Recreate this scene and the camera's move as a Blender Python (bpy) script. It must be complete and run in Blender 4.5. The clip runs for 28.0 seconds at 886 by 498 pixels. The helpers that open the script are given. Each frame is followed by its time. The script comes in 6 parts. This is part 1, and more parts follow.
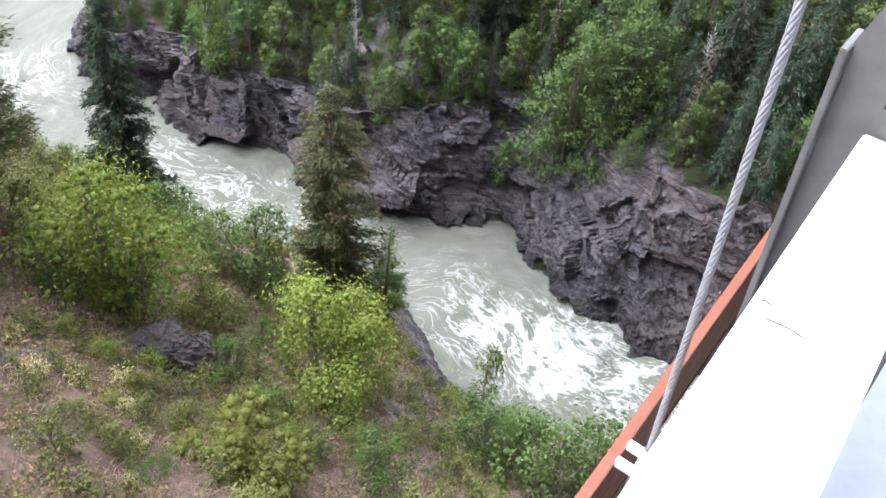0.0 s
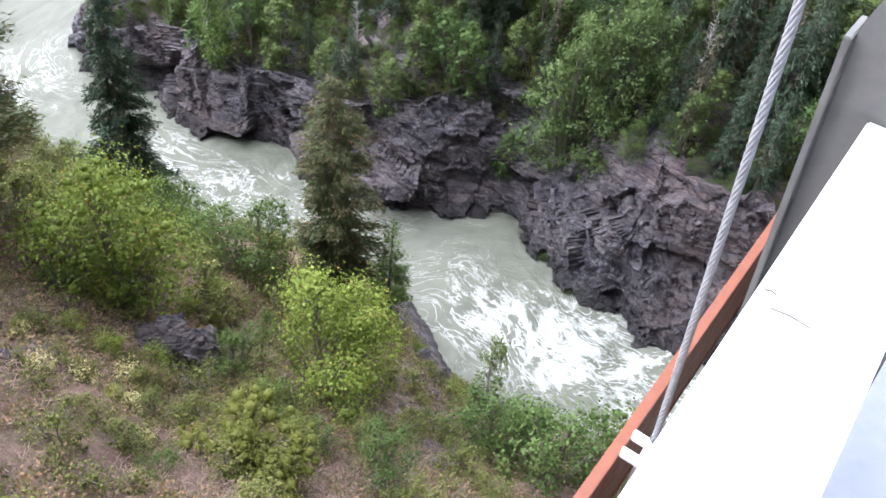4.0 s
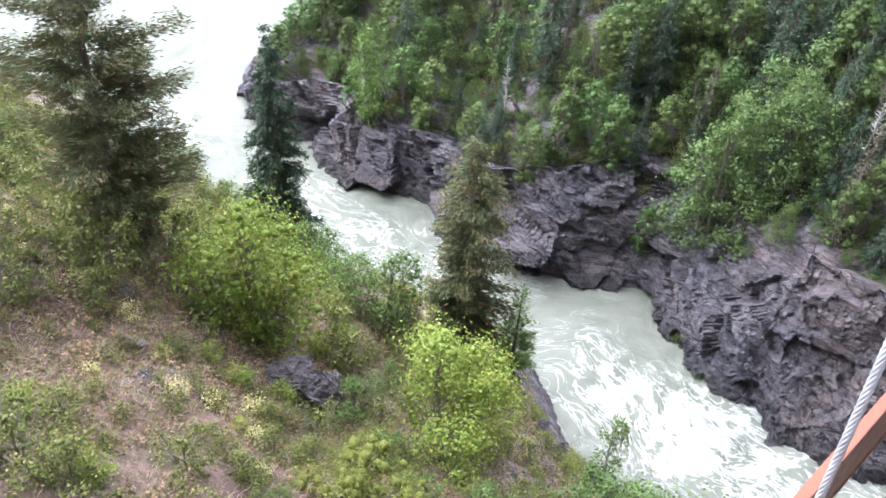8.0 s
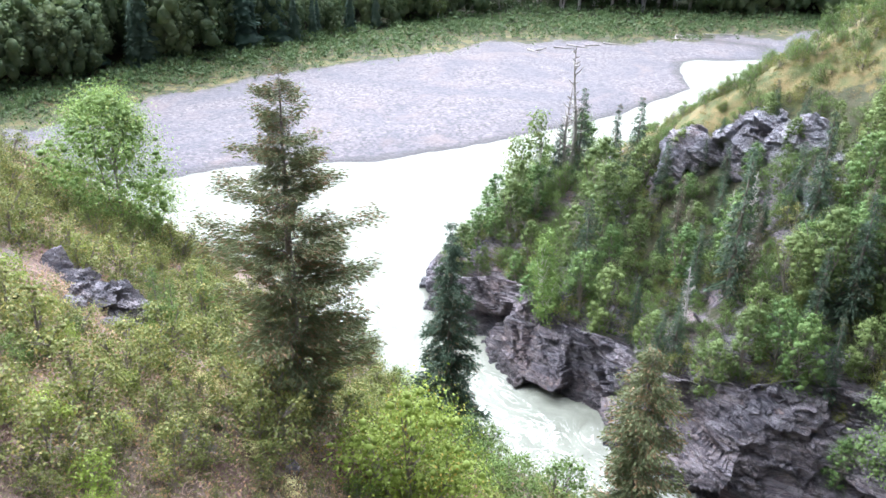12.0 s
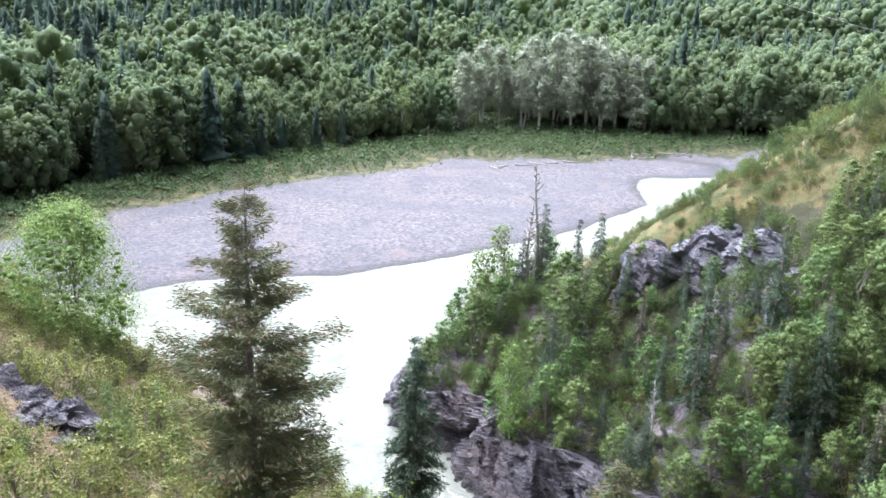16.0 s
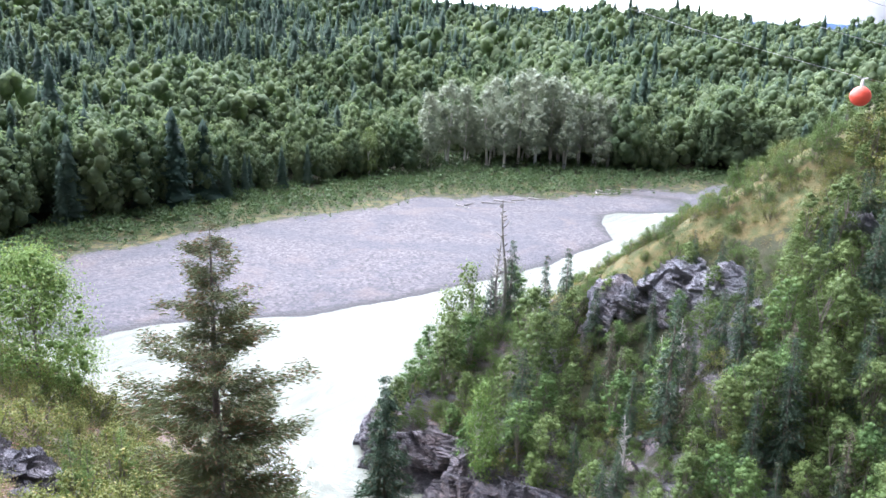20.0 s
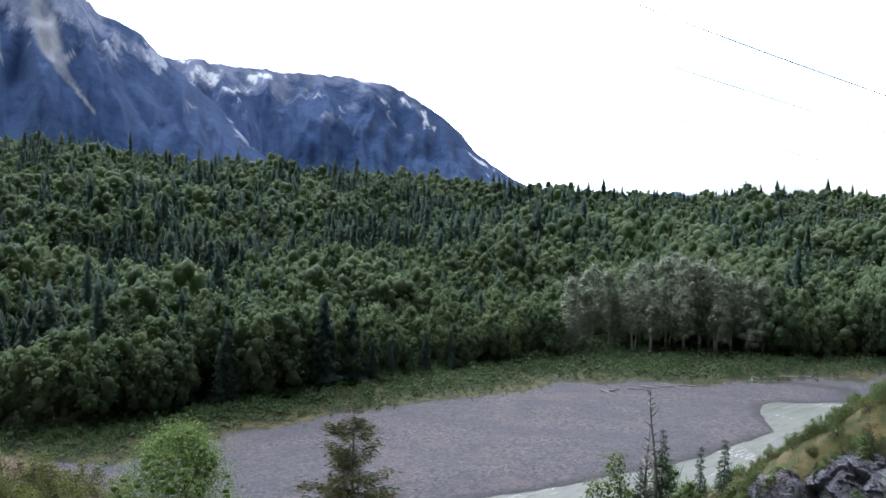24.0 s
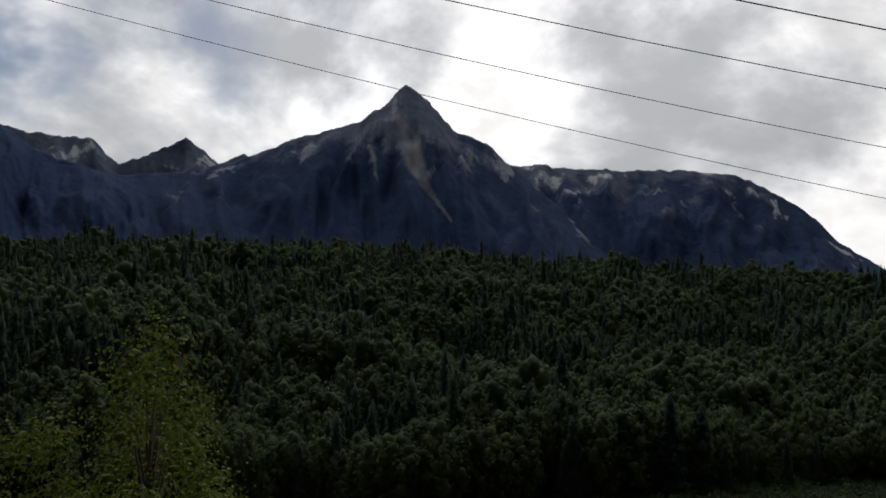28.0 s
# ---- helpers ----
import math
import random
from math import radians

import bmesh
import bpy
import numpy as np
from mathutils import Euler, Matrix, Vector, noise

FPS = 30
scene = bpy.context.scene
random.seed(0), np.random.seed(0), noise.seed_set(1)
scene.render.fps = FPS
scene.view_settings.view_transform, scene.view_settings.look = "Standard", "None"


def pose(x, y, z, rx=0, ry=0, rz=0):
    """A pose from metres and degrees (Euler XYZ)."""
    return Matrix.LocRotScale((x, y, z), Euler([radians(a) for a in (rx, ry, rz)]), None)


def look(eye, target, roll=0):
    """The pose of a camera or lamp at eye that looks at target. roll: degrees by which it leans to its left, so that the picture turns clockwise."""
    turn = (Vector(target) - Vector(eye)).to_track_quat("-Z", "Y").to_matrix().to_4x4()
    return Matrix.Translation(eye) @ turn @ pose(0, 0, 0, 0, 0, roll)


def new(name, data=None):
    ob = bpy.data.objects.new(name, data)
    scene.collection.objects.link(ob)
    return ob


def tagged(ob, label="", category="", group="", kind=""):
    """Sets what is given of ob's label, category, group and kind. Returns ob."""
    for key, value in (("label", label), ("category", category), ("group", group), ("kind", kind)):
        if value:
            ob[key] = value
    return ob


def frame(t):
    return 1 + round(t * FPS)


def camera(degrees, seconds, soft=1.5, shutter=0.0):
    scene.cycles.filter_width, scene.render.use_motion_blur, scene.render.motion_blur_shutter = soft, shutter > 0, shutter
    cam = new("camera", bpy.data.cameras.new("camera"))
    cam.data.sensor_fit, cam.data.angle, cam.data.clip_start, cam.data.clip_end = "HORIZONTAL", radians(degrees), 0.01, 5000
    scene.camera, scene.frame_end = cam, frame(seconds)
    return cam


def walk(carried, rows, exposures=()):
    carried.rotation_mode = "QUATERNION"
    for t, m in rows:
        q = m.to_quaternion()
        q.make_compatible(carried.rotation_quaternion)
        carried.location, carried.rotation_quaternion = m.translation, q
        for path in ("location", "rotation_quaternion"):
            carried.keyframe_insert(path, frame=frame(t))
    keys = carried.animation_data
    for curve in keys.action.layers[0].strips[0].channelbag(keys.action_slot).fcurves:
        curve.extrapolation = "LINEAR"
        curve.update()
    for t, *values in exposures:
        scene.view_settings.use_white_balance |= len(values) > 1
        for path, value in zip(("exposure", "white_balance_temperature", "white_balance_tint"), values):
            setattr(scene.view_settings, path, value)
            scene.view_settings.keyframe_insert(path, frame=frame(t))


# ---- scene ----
cam = camera(57.2, 28.0, soft=1.6)
EYE = 65.0          # the eye's height over the river
# seconds, sideways x and y, then the three turns
PATH = [
    (0.0, -0.000, 0.000, 47.45, -6.10, 5.57),
    (0.5, 0.002, -0.001, 46.63, -6.23, 5.45),
    (1.0, 0.003, -0.002, 46.72, -6.01, 4.98),
    (1.5, 0.005, -0.003, 47.09, -6.02, 4.68),
    (2.0, 0.004, -0.002, 47.29, -6.08, 4.47),
    (2.5, 0.003, -0.002, 47.38, -5.77, 4.54),
    (3.0, 0.001, -0.001, 47.28, -5.87, 4.76),
    (3.5, -0.000, 0.000, 47.11, -5.76, 5.10),
    (5.5, -0.012, 0.007, 46.42, -5.49, 7.49),
    (6.0, -0.019, 0.011, 46.99, -5.60, 8.96),
    (6.5, -0.023, 0.013, 47.56, -4.96, 9.83),
    (7.0, -0.031, 0.018, 48.38, -4.52, 11.59),
    (7.5, -0.037, 0.021, 49.37, -4.20, 13.63),
    (8.0, -0.043, 0.025, 50.52, -3.63, 15.90),
    (8.5, -0.045, 0.026, 51.83, -3.42, 18.22),
    (9.0, -0.048, 0.028, 52.86, -3.23, 19.76),
    (9.5, -0.048, 0.028, 54.23, -2.83, 21.51),
    (10.0, -0.048, 0.028, 56.79, -2.16, 24.35),
    (10.5, -0.048, 0.028, 58.98, -1.53, 26.00),
    (11.0, -0.048, 0.028, 61.14, -1.43, 27.10),
    (11.5, -0.048, 0.028, 62.51, -1.51, 27.65),
    (12.0, -0.048, 0.028, 63.90, -1.15, 28.60),
    (12.5, -0.048, 0.028, 64.94, -1.27, 29.74),
    (14.5, -0.048, 0.028, 69.22, -1.68, 28.78),
    (15.0, -0.048, 0.028, 70.20, -1.54, 27.71),
    (15.5, -0.048, 0.028, 71.02, -1.88, 26.74),
    (16.0, -0.048, 0.028, 71.96, -1.95, 26.22),
    (16.5, -0.048, 0.028, 72.79, -2.07, 25.78),
    (17.0, -0.048, 0.028, 73.40, -2.14, 25.39),
    (17.5, -0.048, 0.028, 73.38, -2.26, 25.11),
    (18.0, -0.048, 0.028, 73.71, -2.29, 24.69),
    (18.5, -0.048, 0.028, 74.23, -2.23, 23.18),
    (19.0, -0.048, 0.028, 74.76, -1.98, 23.01),
    (19.5, -0.048, 0.028, 74.49, -1.84, 23.20),
    (20.0, -0.048, 0.028, 74.72, -1.69, 23.77),
    (20.5, -0.048, 0.028, 74.89, -1.72, 23.81),
    (22.5, -0.048, 0.028, 78.58, -1.41, 26.96),
    (23.0, -0.048, 0.028, 81.97, -0.55, 29.02),
    (23.5, -0.048, 0.028, 85.11, -0.57, 31.09),
    (24.0, -0.048, 0.028, 87.43, -0.46, 33.65),
    (24.5, -0.048, 0.028, 90.02, -0.22, 36.71),
    (25.0, -0.048, 0.028, 92.07, 0.21, 39.91),
    (25.5, -0.048, 0.028, 93.65, 0.23, 44.13),
    (26.0, -0.048, 0.028, 94.57, 0.37, 48.42),
    (26.5, -0.048, 0.028, 94.70, 0.30, 50.62),
    (27.0, -0.048, 0.028, 94.88, -0.14, 53.31),
    (27.5, -0.048, 0.028, 94.50, -0.05, 55.41),
    (28.0, -0.048, 0.028, 94.22, 0.15, 57.37),
]
EXPOSE = [(0.0, -1.87, 5950, 14), (5.5, -1.9, 5850, 14), (8.0, -1.38, 5750, 14), (11.5, -1.12, 5750, 13), (15.0, -1.25, 5700, 15), (20.5, -1.38, 5650, 16), (22.5, -1.65, 5650, 14), (23.0, -1.95, 5600, 13),
          (24.0, -2.8, 5650, 12), (25.0, -4.3, 5950, 12), (26.0, -5.35, 6350, 11), (27.0, -5.45, 6500, 11), (28.0, -5.45, 6500, 11)]
walk(cam, [(t, pose(x, y, EYE, rx, ry, rz)) for t, x, y, rx, ry, rz in PATH], EXPOSE)

# ---- light: bright broken overcast, the sun high behind thin cloud over the valley's left side ----
SUN_AZ, SUN_EL = -57.0, 41.0      # degrees from +y towards +x, and above the horizon
SUN_DIR = Vector((math.sin(radians(SUN_AZ)) * math.cos(radians(SUN_EL)), math.cos(radians(SUN_AZ)) * math.cos(radians(SUN_EL)), math.sin(radians(SUN_EL))))


def make_world():
    world = bpy.data.worlds.new("sky")
    scene.world = world
    world.use_nodes = True
    nt = world.node_tree
    nt.nodes.clear()
    N, Lk = nt.nodes.new, nt.links.new
    out, bg = N("ShaderNodeOutputWorld"), N("ShaderNodeBackground")
    sky = N("ShaderNodeTexSky")
    sky.sky_type, sky.sun_disc = "NISHITA", False
    sky.sun_elevation, sky.sun_rotation = radians(SUN_EL), radians(SUN_AZ)
    co = N("ShaderNodeTexCoord")
    mp = N("ShaderNodeMapping")
    mp.inputs["Scale"].default_value = (1.0, 1.0, 1.3)
    mp.inputs["Location"].default_value = CLOUD_SHIFT
    Lk(co.outputs["Generated"], mp.inputs["Vector"])

    def noise_tex(scale, detail, rough, dist=0.0):
        n = N("ShaderNodeTexNoise")
        n.inputs["Scale"].default_value, n.inputs["Detail"].default_value = scale, detail
        n.inputs["Roughness"].default_value, n.inputs["Distortion"].default_value = rough, dist
        Lk(mp.outputs["Vector"], n.inputs["Vector"])
        return n

    def remap(sock, a, b, c, d):
        m = N("ShaderNodeMapRange")
        for k, v in zip(("From Min", "From Max", "To Min", "To Max"), (a, b, c, d)):
            m.inputs[k].default_value = v
        m.interpolation_type = "SMOOTHSTEP"
        Lk(sock, m.inputs["Value"])
        return m.outputs["Result"]

    def math_node(op, a, b):
        m = N("ShaderNodeMath")
        m.operation = op
        for i, v in enumerate((a, b)):
            if isinstance(v, (int, float)):
                m.inputs[i].default_value = v
            else:
                Lk(v, m.inputs[i])
        return m.outputs[0]
    # cloud brightness rises towards the hidden sun
    dot = N("ShaderNodeVectorMath")
    dot.operation = "DOT_PRODUCT"
    Lk(co.outputs["Generated"], dot.inputs[0])
    dot.inputs[1].default_value = SUN_DIR
    near = remap(dot.outputs["Value"], 0.3, 0.95, 0.0, 1.0)
    thick = remap(noise_tex(2.6, 8, 0.56, 0.15).outputs["Fac"], 0.42, 0.61, 0.0, 1.0)
    cover = remap(noise_tex(1.9, 6, 0.52, 0.1).outputs["Fac"], 0.36, 0.46, 0.0, 1.0)
    thin = math_node("SUBTRACT", 1.0, thick)
    lit = math_node("MULTIPLY", thin, math_node("ADD", CLOUD_LIT, math_node("MULTIPLY", near, CLOUD_SUN)))
    billow = remap(noise_tex(7.0, 7, 0.6, 0.3).outputs["Fac"], 0.3, 0.7, 0.55, 1.3)
    bright = math_node("ADD", math_node("MULTIPLY", lit, billow), math_node("ADD", CLOUD_DARK, math_node("MULTIPLY", near, CLOUD_GLOW)))
    white = N("ShaderNodeMix")
    white.data_type = "RGBA"
    Lk(thick, white.inputs[0])
    white.inputs[6].default_value, white.inputs[7].default_value = (1.0, 0.99, 0.975, 1), (0.93, 0.96, 1.0, 1)
    cloud = N("ShaderNodeVectorMath")
    cloud.operation = "SCALE"
    Lk(white.outputs[2], cloud.inputs[0])
    Lk(bright, cloud.inputs["Scale"])
    blue = N("ShaderNodeVectorMath")
    blue.operation = "SCALE"
    Lk(sky.outputs["Color"], blue.inputs[0])
    blue.inputs["Scale"].default_value = SKY_STRENGTH
    mix = N("ShaderNodeMix")
    mix.data_type = "RGBA"
    Lk(cover, mix.inputs[0])
    Lk(blue.outputs[0], mix.inputs[6])
    Lk(cloud.outputs[0], mix.inputs[7])
    Lk(mix.outputs[2], bg.inputs["Color"])
    Lk(bg.outputs[0], out.inputs["Surface"])


CLOUD_SHIFT = (0.35, 0.1, 0.0)
CLOUD_LIT, CLOUD_SUN, CLOUD_DARK, CLOUD_GLOW, SKY_STRENGTH = 0.22, 33.0, 0.18, 23.0, 2.2
make_world()
sun = new("sun", bpy.data.lights.new("sun", "SUN"))
sun.data.energy, sun.data.angle, sun.data.color = 0.85, radians(10), (1.0, 0.95, 0.87)
sun.matrix_world = look(SUN_DIR * 300, (0, 0, 0))

# ---- the plan ----
LEFT_SHORE = [(400, -160), (90, 10), (60, 27), (35, 38), (17, 45.5), (8.4, 48), (3, 52), (0, 57), (-5, 64), (-30, 68), (-54, 80), (-75, 89),
              (-98, 92), (-125, 80), (-155, 45), (-195, -20), (-290, -150), (-650, -430), (-1500, -900)]
RIGHT_SHORE = [(420, -120), (95, 32), (60, 46), (40, 55), (26, 60), (23, 61), (17, 63), (12, 69), (8.4, 71), (6.5, 76), (1, 75), (-5, 74),
               (-12, 74.5), (-21, 80), (-24, 84), (-34, 86), (-39, 88), (-42, 93), (-55, 96), (-59, 104), (-57, 130), (-48, 180), (-40, 230),
               (-30, 280), (-15, 330), (30, 390), (120, 430), (900, 560)]
BAR_SHORE = [(-1600, -840), (-700, -380), (-340, -120), (-235, 15), (-185, 80), (-150, 104), (-128, 118), (-125, 128), (-99, 148), (-85, 168), (-72, 193),
             (-60, 217), (-55, 238), (-50, 257), (-50, 266), (-58, 274), (-64, 285), (-60, 294), (-50, 297), (-42, 302), (-34, 314), (-24, 338), (20, 400), (110, 440), (900, 580)]
VEG_LINE = [(-1700, -790), (-800, -340), (-400, -100), (-250, 40), (-180, 122), (-175, 153), (-168, 183), (-152, 219), (-138, 248), (-131, 279), (-100, 296), (-84, 305), (-44, 352), (30, 410),
            (110, 446), (900, 590)]
TREE_LINE = [(-1700, -760), (-800, -310), (-420, -80), (-280, 60), (-205, 140), (-197, 188), (-184, 230), (-174, 274), (-158, 311), (-115, 342), (-82, 362), (-50, 392), (40, 425), (110, 455), (900, 600)]


def side(x, y, line):
    """Distance from a shoreline, positive on the side to the right of its run."""
    best = np.full(np.shape(x), 1e9)
    sign = np.ones(np.shape(x))
    for (ax, ay), (bx, by) in zip(line[:-1], line[1:]):
        dx, dy = bx - ax, by - ay
        t = np.clip(((x - ax) * dx + (y - ay) * dy) / (dx * dx + dy * dy), 0, 1)
        px, py = x - ax - t * dx, y - ay - t * dy
        d = np.hypot(px, py)
        cr = dx * (y - ay) - dy * (x - ax)
        # at a shared corner the segment that faces the point more squarely decides
        sq = d - np.abs(cr) / math.hypot(dx, dy) * 1e-4
        near = sq < best
        best = np.where(near, sq, best)
        sign = np.where(near, np.where(cr < 0, 1.0, -1.0), sign)
    return best * sign


def hash2(i, j, seed):
    h = (i.astype(np.int64) * 374761393 + j.astype(np.int64) * 668265263 + seed * 974711) & 0x7FFFFFFF
    h = ((h ^ (h >> 13)) * 1274126177) & 0x7FFFFFFF
    return ((h ^ (h >> 16)) & 0xFFFF) / 65535.0


def vnoise(x, y, seed=0):
    i, j = np.floor(x), np.floor(y)
    u, v = x - i, y - j
    u, v = u * u * (3 - 2 * u), v * v * (3 - 2 * v)
    a, b, c, d = hash2(i, j, seed), hash2(i + 1, j, seed), hash2(i, j + 1, seed), hash2(i + 1, j + 1, seed)
    return (a * (1 - u) + b * u) * (1 - v) + (c * (1 - u) + d * u) * v - 0.5


def fbm(x, y, seed=0, octaves=4, gain=0.5):
    s, amp = 0.0, 1.0
    for k in range(octaves):
        s = s + amp * vnoise(x, y, seed + k)
        x, y, amp = x * 2.03 + 3.1, y * 2.03 + 1.7, amp * gain
    return s


def sstep(a, b, v):
    t = np.clip((v - a) / (b - a), 0, 1)
    return t * t * (3 - 2 * t)


def smin(a, b, k):
    h = np.clip(0.5 + 0.5 * (b - a) / k, 0, 1)
    return b * (1 - h) + a * h - k * h * (1 - h)


def facets(p, size, seed, stretch=(1.0, 1.0, 1.0), tilt=0.9):
    """Relief of broken rock: space is split into blocks, and each block has a flat face of its own height and tilt."""
    q = p / (size * np.asarray(stretch))
    i = np.floor(q)
    best, val = np.full(len(p), 99.0), np.zeros(len(p))
    for a in (-1, 0, 1):
        for b in (-1, 0, 1):
            for c in (-1, 0, 1):
                k = i + np.array([a, b, c])
                u, v = k[:, 0] + 57 * k[:, 2], k[:, 1] + 113 * k[:, 2]
                d = q - k - np.stack([hash2(u, v, seed + m) for m in range(3)], -1)
                dist = (d * d).sum(1)
                near = dist < best
                best = np.where(near, dist, best)
                face = sum((hash2(u, v, seed + 3 + m) - 0.5) * d[:, m] for m in range(3))
                val = np.where(near, hash2(u, v, seed + 7) - 0.5 + 2 * tilt * face, val)
    return val


# the slate's layers dip towards the river
BED = np.array(Euler((0.55, 0.35, 0.5)).to_matrix())


def rock_relief(p, seed, size=5.0):
    """Metres of relief on a rock face: large blocks, slabs along the layers, chips."""
    q = p @ BED
    wave = np.stack([fbm(p[:, 0] / 4 + p[:, 2] / 5, p[:, 1] / 4, seed + 40 + k, 3) for k in range(3)], -1)
    return (0.38 * size * facets(q + 0.35 * wave, size, seed, (1.3, 1.1, 0.8), 0.7) + 0.16 * size * facets(q + 0.2 * wave, size * 0.42, seed + 20, (1.5, 1.0, 0.55), 0.7)
            + 0.055 * size * facets(q, size * 0.17, seed + 30, (1.7, 1.0, 0.4), 0.8))


def ridge_height(x, y):
    return np.interp(x - 0.1 * (y - 120), [-60, -45, -28, -12, 0, 10, 25, 60, 300], [13, 18, 30.5, 43, 50, 56, 61, 63, 75])


def cliff_height(x):
    return np.interp(x, [-62, -54, -38, -30, -15, 0, 20, 40], [4.5, 7.0, 8.0, 8.5, 10.5, 12.0, 14.0, 15.0])


def ground_parts(x, y):
    """Height of the ground, and the three distances inland from the shores."""
    x, y = np.asarray(x, float), np.asarray(y, float)
    wob = 1.1 * fbm(x / 6.0, y / 6.0, 5, 3)
    sl = -side(x, y, LEFT_SHORE)
    sr = side(x, y, RIGHT_SHORE)
    sf = -side(x, y, BAR_SHORE)
    sv = -side(x, y, TREE_LINE)
    # left bank: a low rock bluff, a steep grassy slope, a bench
    a = sl + wob
    zl = 7.5 * sstep(0, 7, a) + 0.84 * np.maximum(a - 6, 0) + 2.4 * fbm(x / 14, y / 14, 11, 4) * sstep(4, 20, a) + 0.5 * fbm(x / 2.5, y / 2.5, 15, 3) * sstep(2, 8, a)
    cap = 42 + 20 * sstep(0, -30, y) + 0.03 * np.maximum(a - 60, 0)
    zl = smin(zl, cap, 10)
    zl = np.where(a < 0, np.maximum(a * 0.6, -3), zl)
    # right bank: a rock face, then a wooded slope up to a grassy ridge
    b = sr - 2.6 + 0.8 * wob
    tall = cliff_height(x)
    zr = tall * np.clip(b / (0.5 * tall), 0, 1) + 0.78 * np.maximum(b - 0.5 * tall, 0) + 3.2 * fbm(x / 17, y / 17, 25, 4) * sstep(5, 18, b) + 0.8 * fbm(x / 3.2, y / 3.2, 28, 3) * sstep(4, 9, b)
    top = ridge_height(x, y)
    zr = smin(zr, top + 2.0 * fbm(x / 20, y / 20, 31, 3), 7)
    zr = np.where(b < 0, np.maximum(b * 0.8, -3), zr)
    # the gravel bar and the hills behind it
    c = sf + wob * 1.5
    zf = np.where(c < 0, np.maximum(c * 0.2, -3), np.minimum(c * 0.10, 1.2 + 0.006 * np.maximum(c, 0)) + 0.5 * fbm(x / 25, y / 25, 41, 3) * sstep(0, 30, c))
    pond = np.hypot((x + 57) / 20, (y - 331) / 9.5)
    zf = np.where((pond < 1.3) & (sv < 0), np.minimum(zf, 0.09 + 3.0 * np.maximum(pond - 0.95, 0)), zf)
    az = np.clip(np.degrees(np.arctan2(x, y)), -100, 60)
    rise = np.interp(az, [-100, -86, -68, -50, -29, -12, 10, 40], [0.30, 0.28, 0.203, 0.165, 0.13, 0.11, 0.105, 0.10])
    h = np.maximum(sv, 0)
    zh = rise * (smin(h, 650 + 0 * h, 120) - 30 * (1 - np.exp(-h / 30))) - 0.012 * np.maximum(h - 700, 0) + 9 * fbm(x / 130, y / 130, 45, 3) * sstep(40, 200, h) - 11 * sstep(60, 400, h)
    zf = np.where(sv > 0, zf + np.maximum(zh, -20), zf)
    zf = np.maximum(zf, np.where(sv > 900, 25, -3))
    return np.maximum(np.maximum(zl, zr), zf), sl, sr, sf, sv


def ground(x, y):
    return ground_parts(x, y)[0]

# ---- materials ----


class Nodes:
    """A small hand for node materials."""

    def __init__(self, name):
        self.mat = bpy.data.materials.new(name)
        self.mat.use_nodes = True
        self.nt = self.mat.node_tree
        self.bsdf = self.nt.nodes["Principled BSDF"]
        self.out = self.nt.nodes["Material Output"]

    def add(self, kind, **inputs):
        n = self.nt.nodes.new("ShaderNode" + kind)
        for k, v in inputs.items():
            self.put(n, k.replace("_", " "), v)
        return n

    def put(self, n, key, v):
        if hasattr(v, "is_output"):
            self.nt.links.new(v, n.inputs[key])
        else:
            n.inputs[key].default_value = v

    def noise(self, scale, detail=4, rough=0.55, vec=None, dist=0.0):
        n = self.add("TexNoise", Scale=scale, Detail=detail, Roughness=rough, Distortion=dist)
        if vec is not None:
            self.nt.links.new(vec, n.inputs["Vector"])
        return n.outputs["Fac"]

    def coords(self, kind="Object", scale=(1, 1, 1), turn=(0, 0, 0)):
        m = self.add("Mapping", Scale=scale, Rotation=turn)
        self.nt.links.new(self.add("TexCoord").outputs[kind], m.inputs["Vector"])
        return m.outputs["Vector"]

    def world(self, scale=(1, 1, 1), turn=(0, 0, 0)):
        m = self.add("Mapping", Scale=scale, Rotation=turn)
        self.nt.links.new(self.add("NewGeometry").outputs["Position"], m.inputs["Vector"])
        return m.outputs["Vector"]

    def ramp(self, fac, a, b, lo=0.0, hi=1.0):
        m = self.add("MapRange")
        for k, v in zip(("From Min", "From Max", "To Min", "To Max"), (a, b, lo, hi)):
            m.inputs[k].default_value = v
        self.nt.links.new(fac, m.inputs["Value"])
        return m.outputs["Result"]

    def math(self, op, a, b=0.0):
        m = self.add("Math")
        m.operation = op
        self.put(m, 0, a)
        self.put(m, 1, b)
        return m.outputs[0]

    def mix(self, fac, a, b, blend="MIX"):
        m = self.add("Mix")
        m.data_type, m.blend_type = "RGBA", blend
        self.put(m, 0, fac)
        for i, v in ((6, a), (7, b)):
            self.put(m, i, v if hasattr(v, "is_output") else (*v, 1.0))
        return m.outputs[2]

    def attr(self, name):
        a = self.add("Attribute")
        a.attribute_name = name
        return a

    def bump(self, height, strength, distance):
        b = self.add("Bump", Strength=strength, Distance=distance)
        self.nt.links.new(height, b.inputs["Height"])
        self.nt.links.new(b.outputs["Normal"], self.bsdf.inputs["Normal"])

    def set(self, colour=None, rough=None, metal=None, spec=None):
        for key, v in (("Base Color", colour), ("Roughness", rough), ("Metallic", metal), ("Specular IOR Level", spec)):
            if v is not None:
                self.put(self.bsdf, key, (*v, 1.0) if isinstance(v, tuple) else v)
        return self.mat


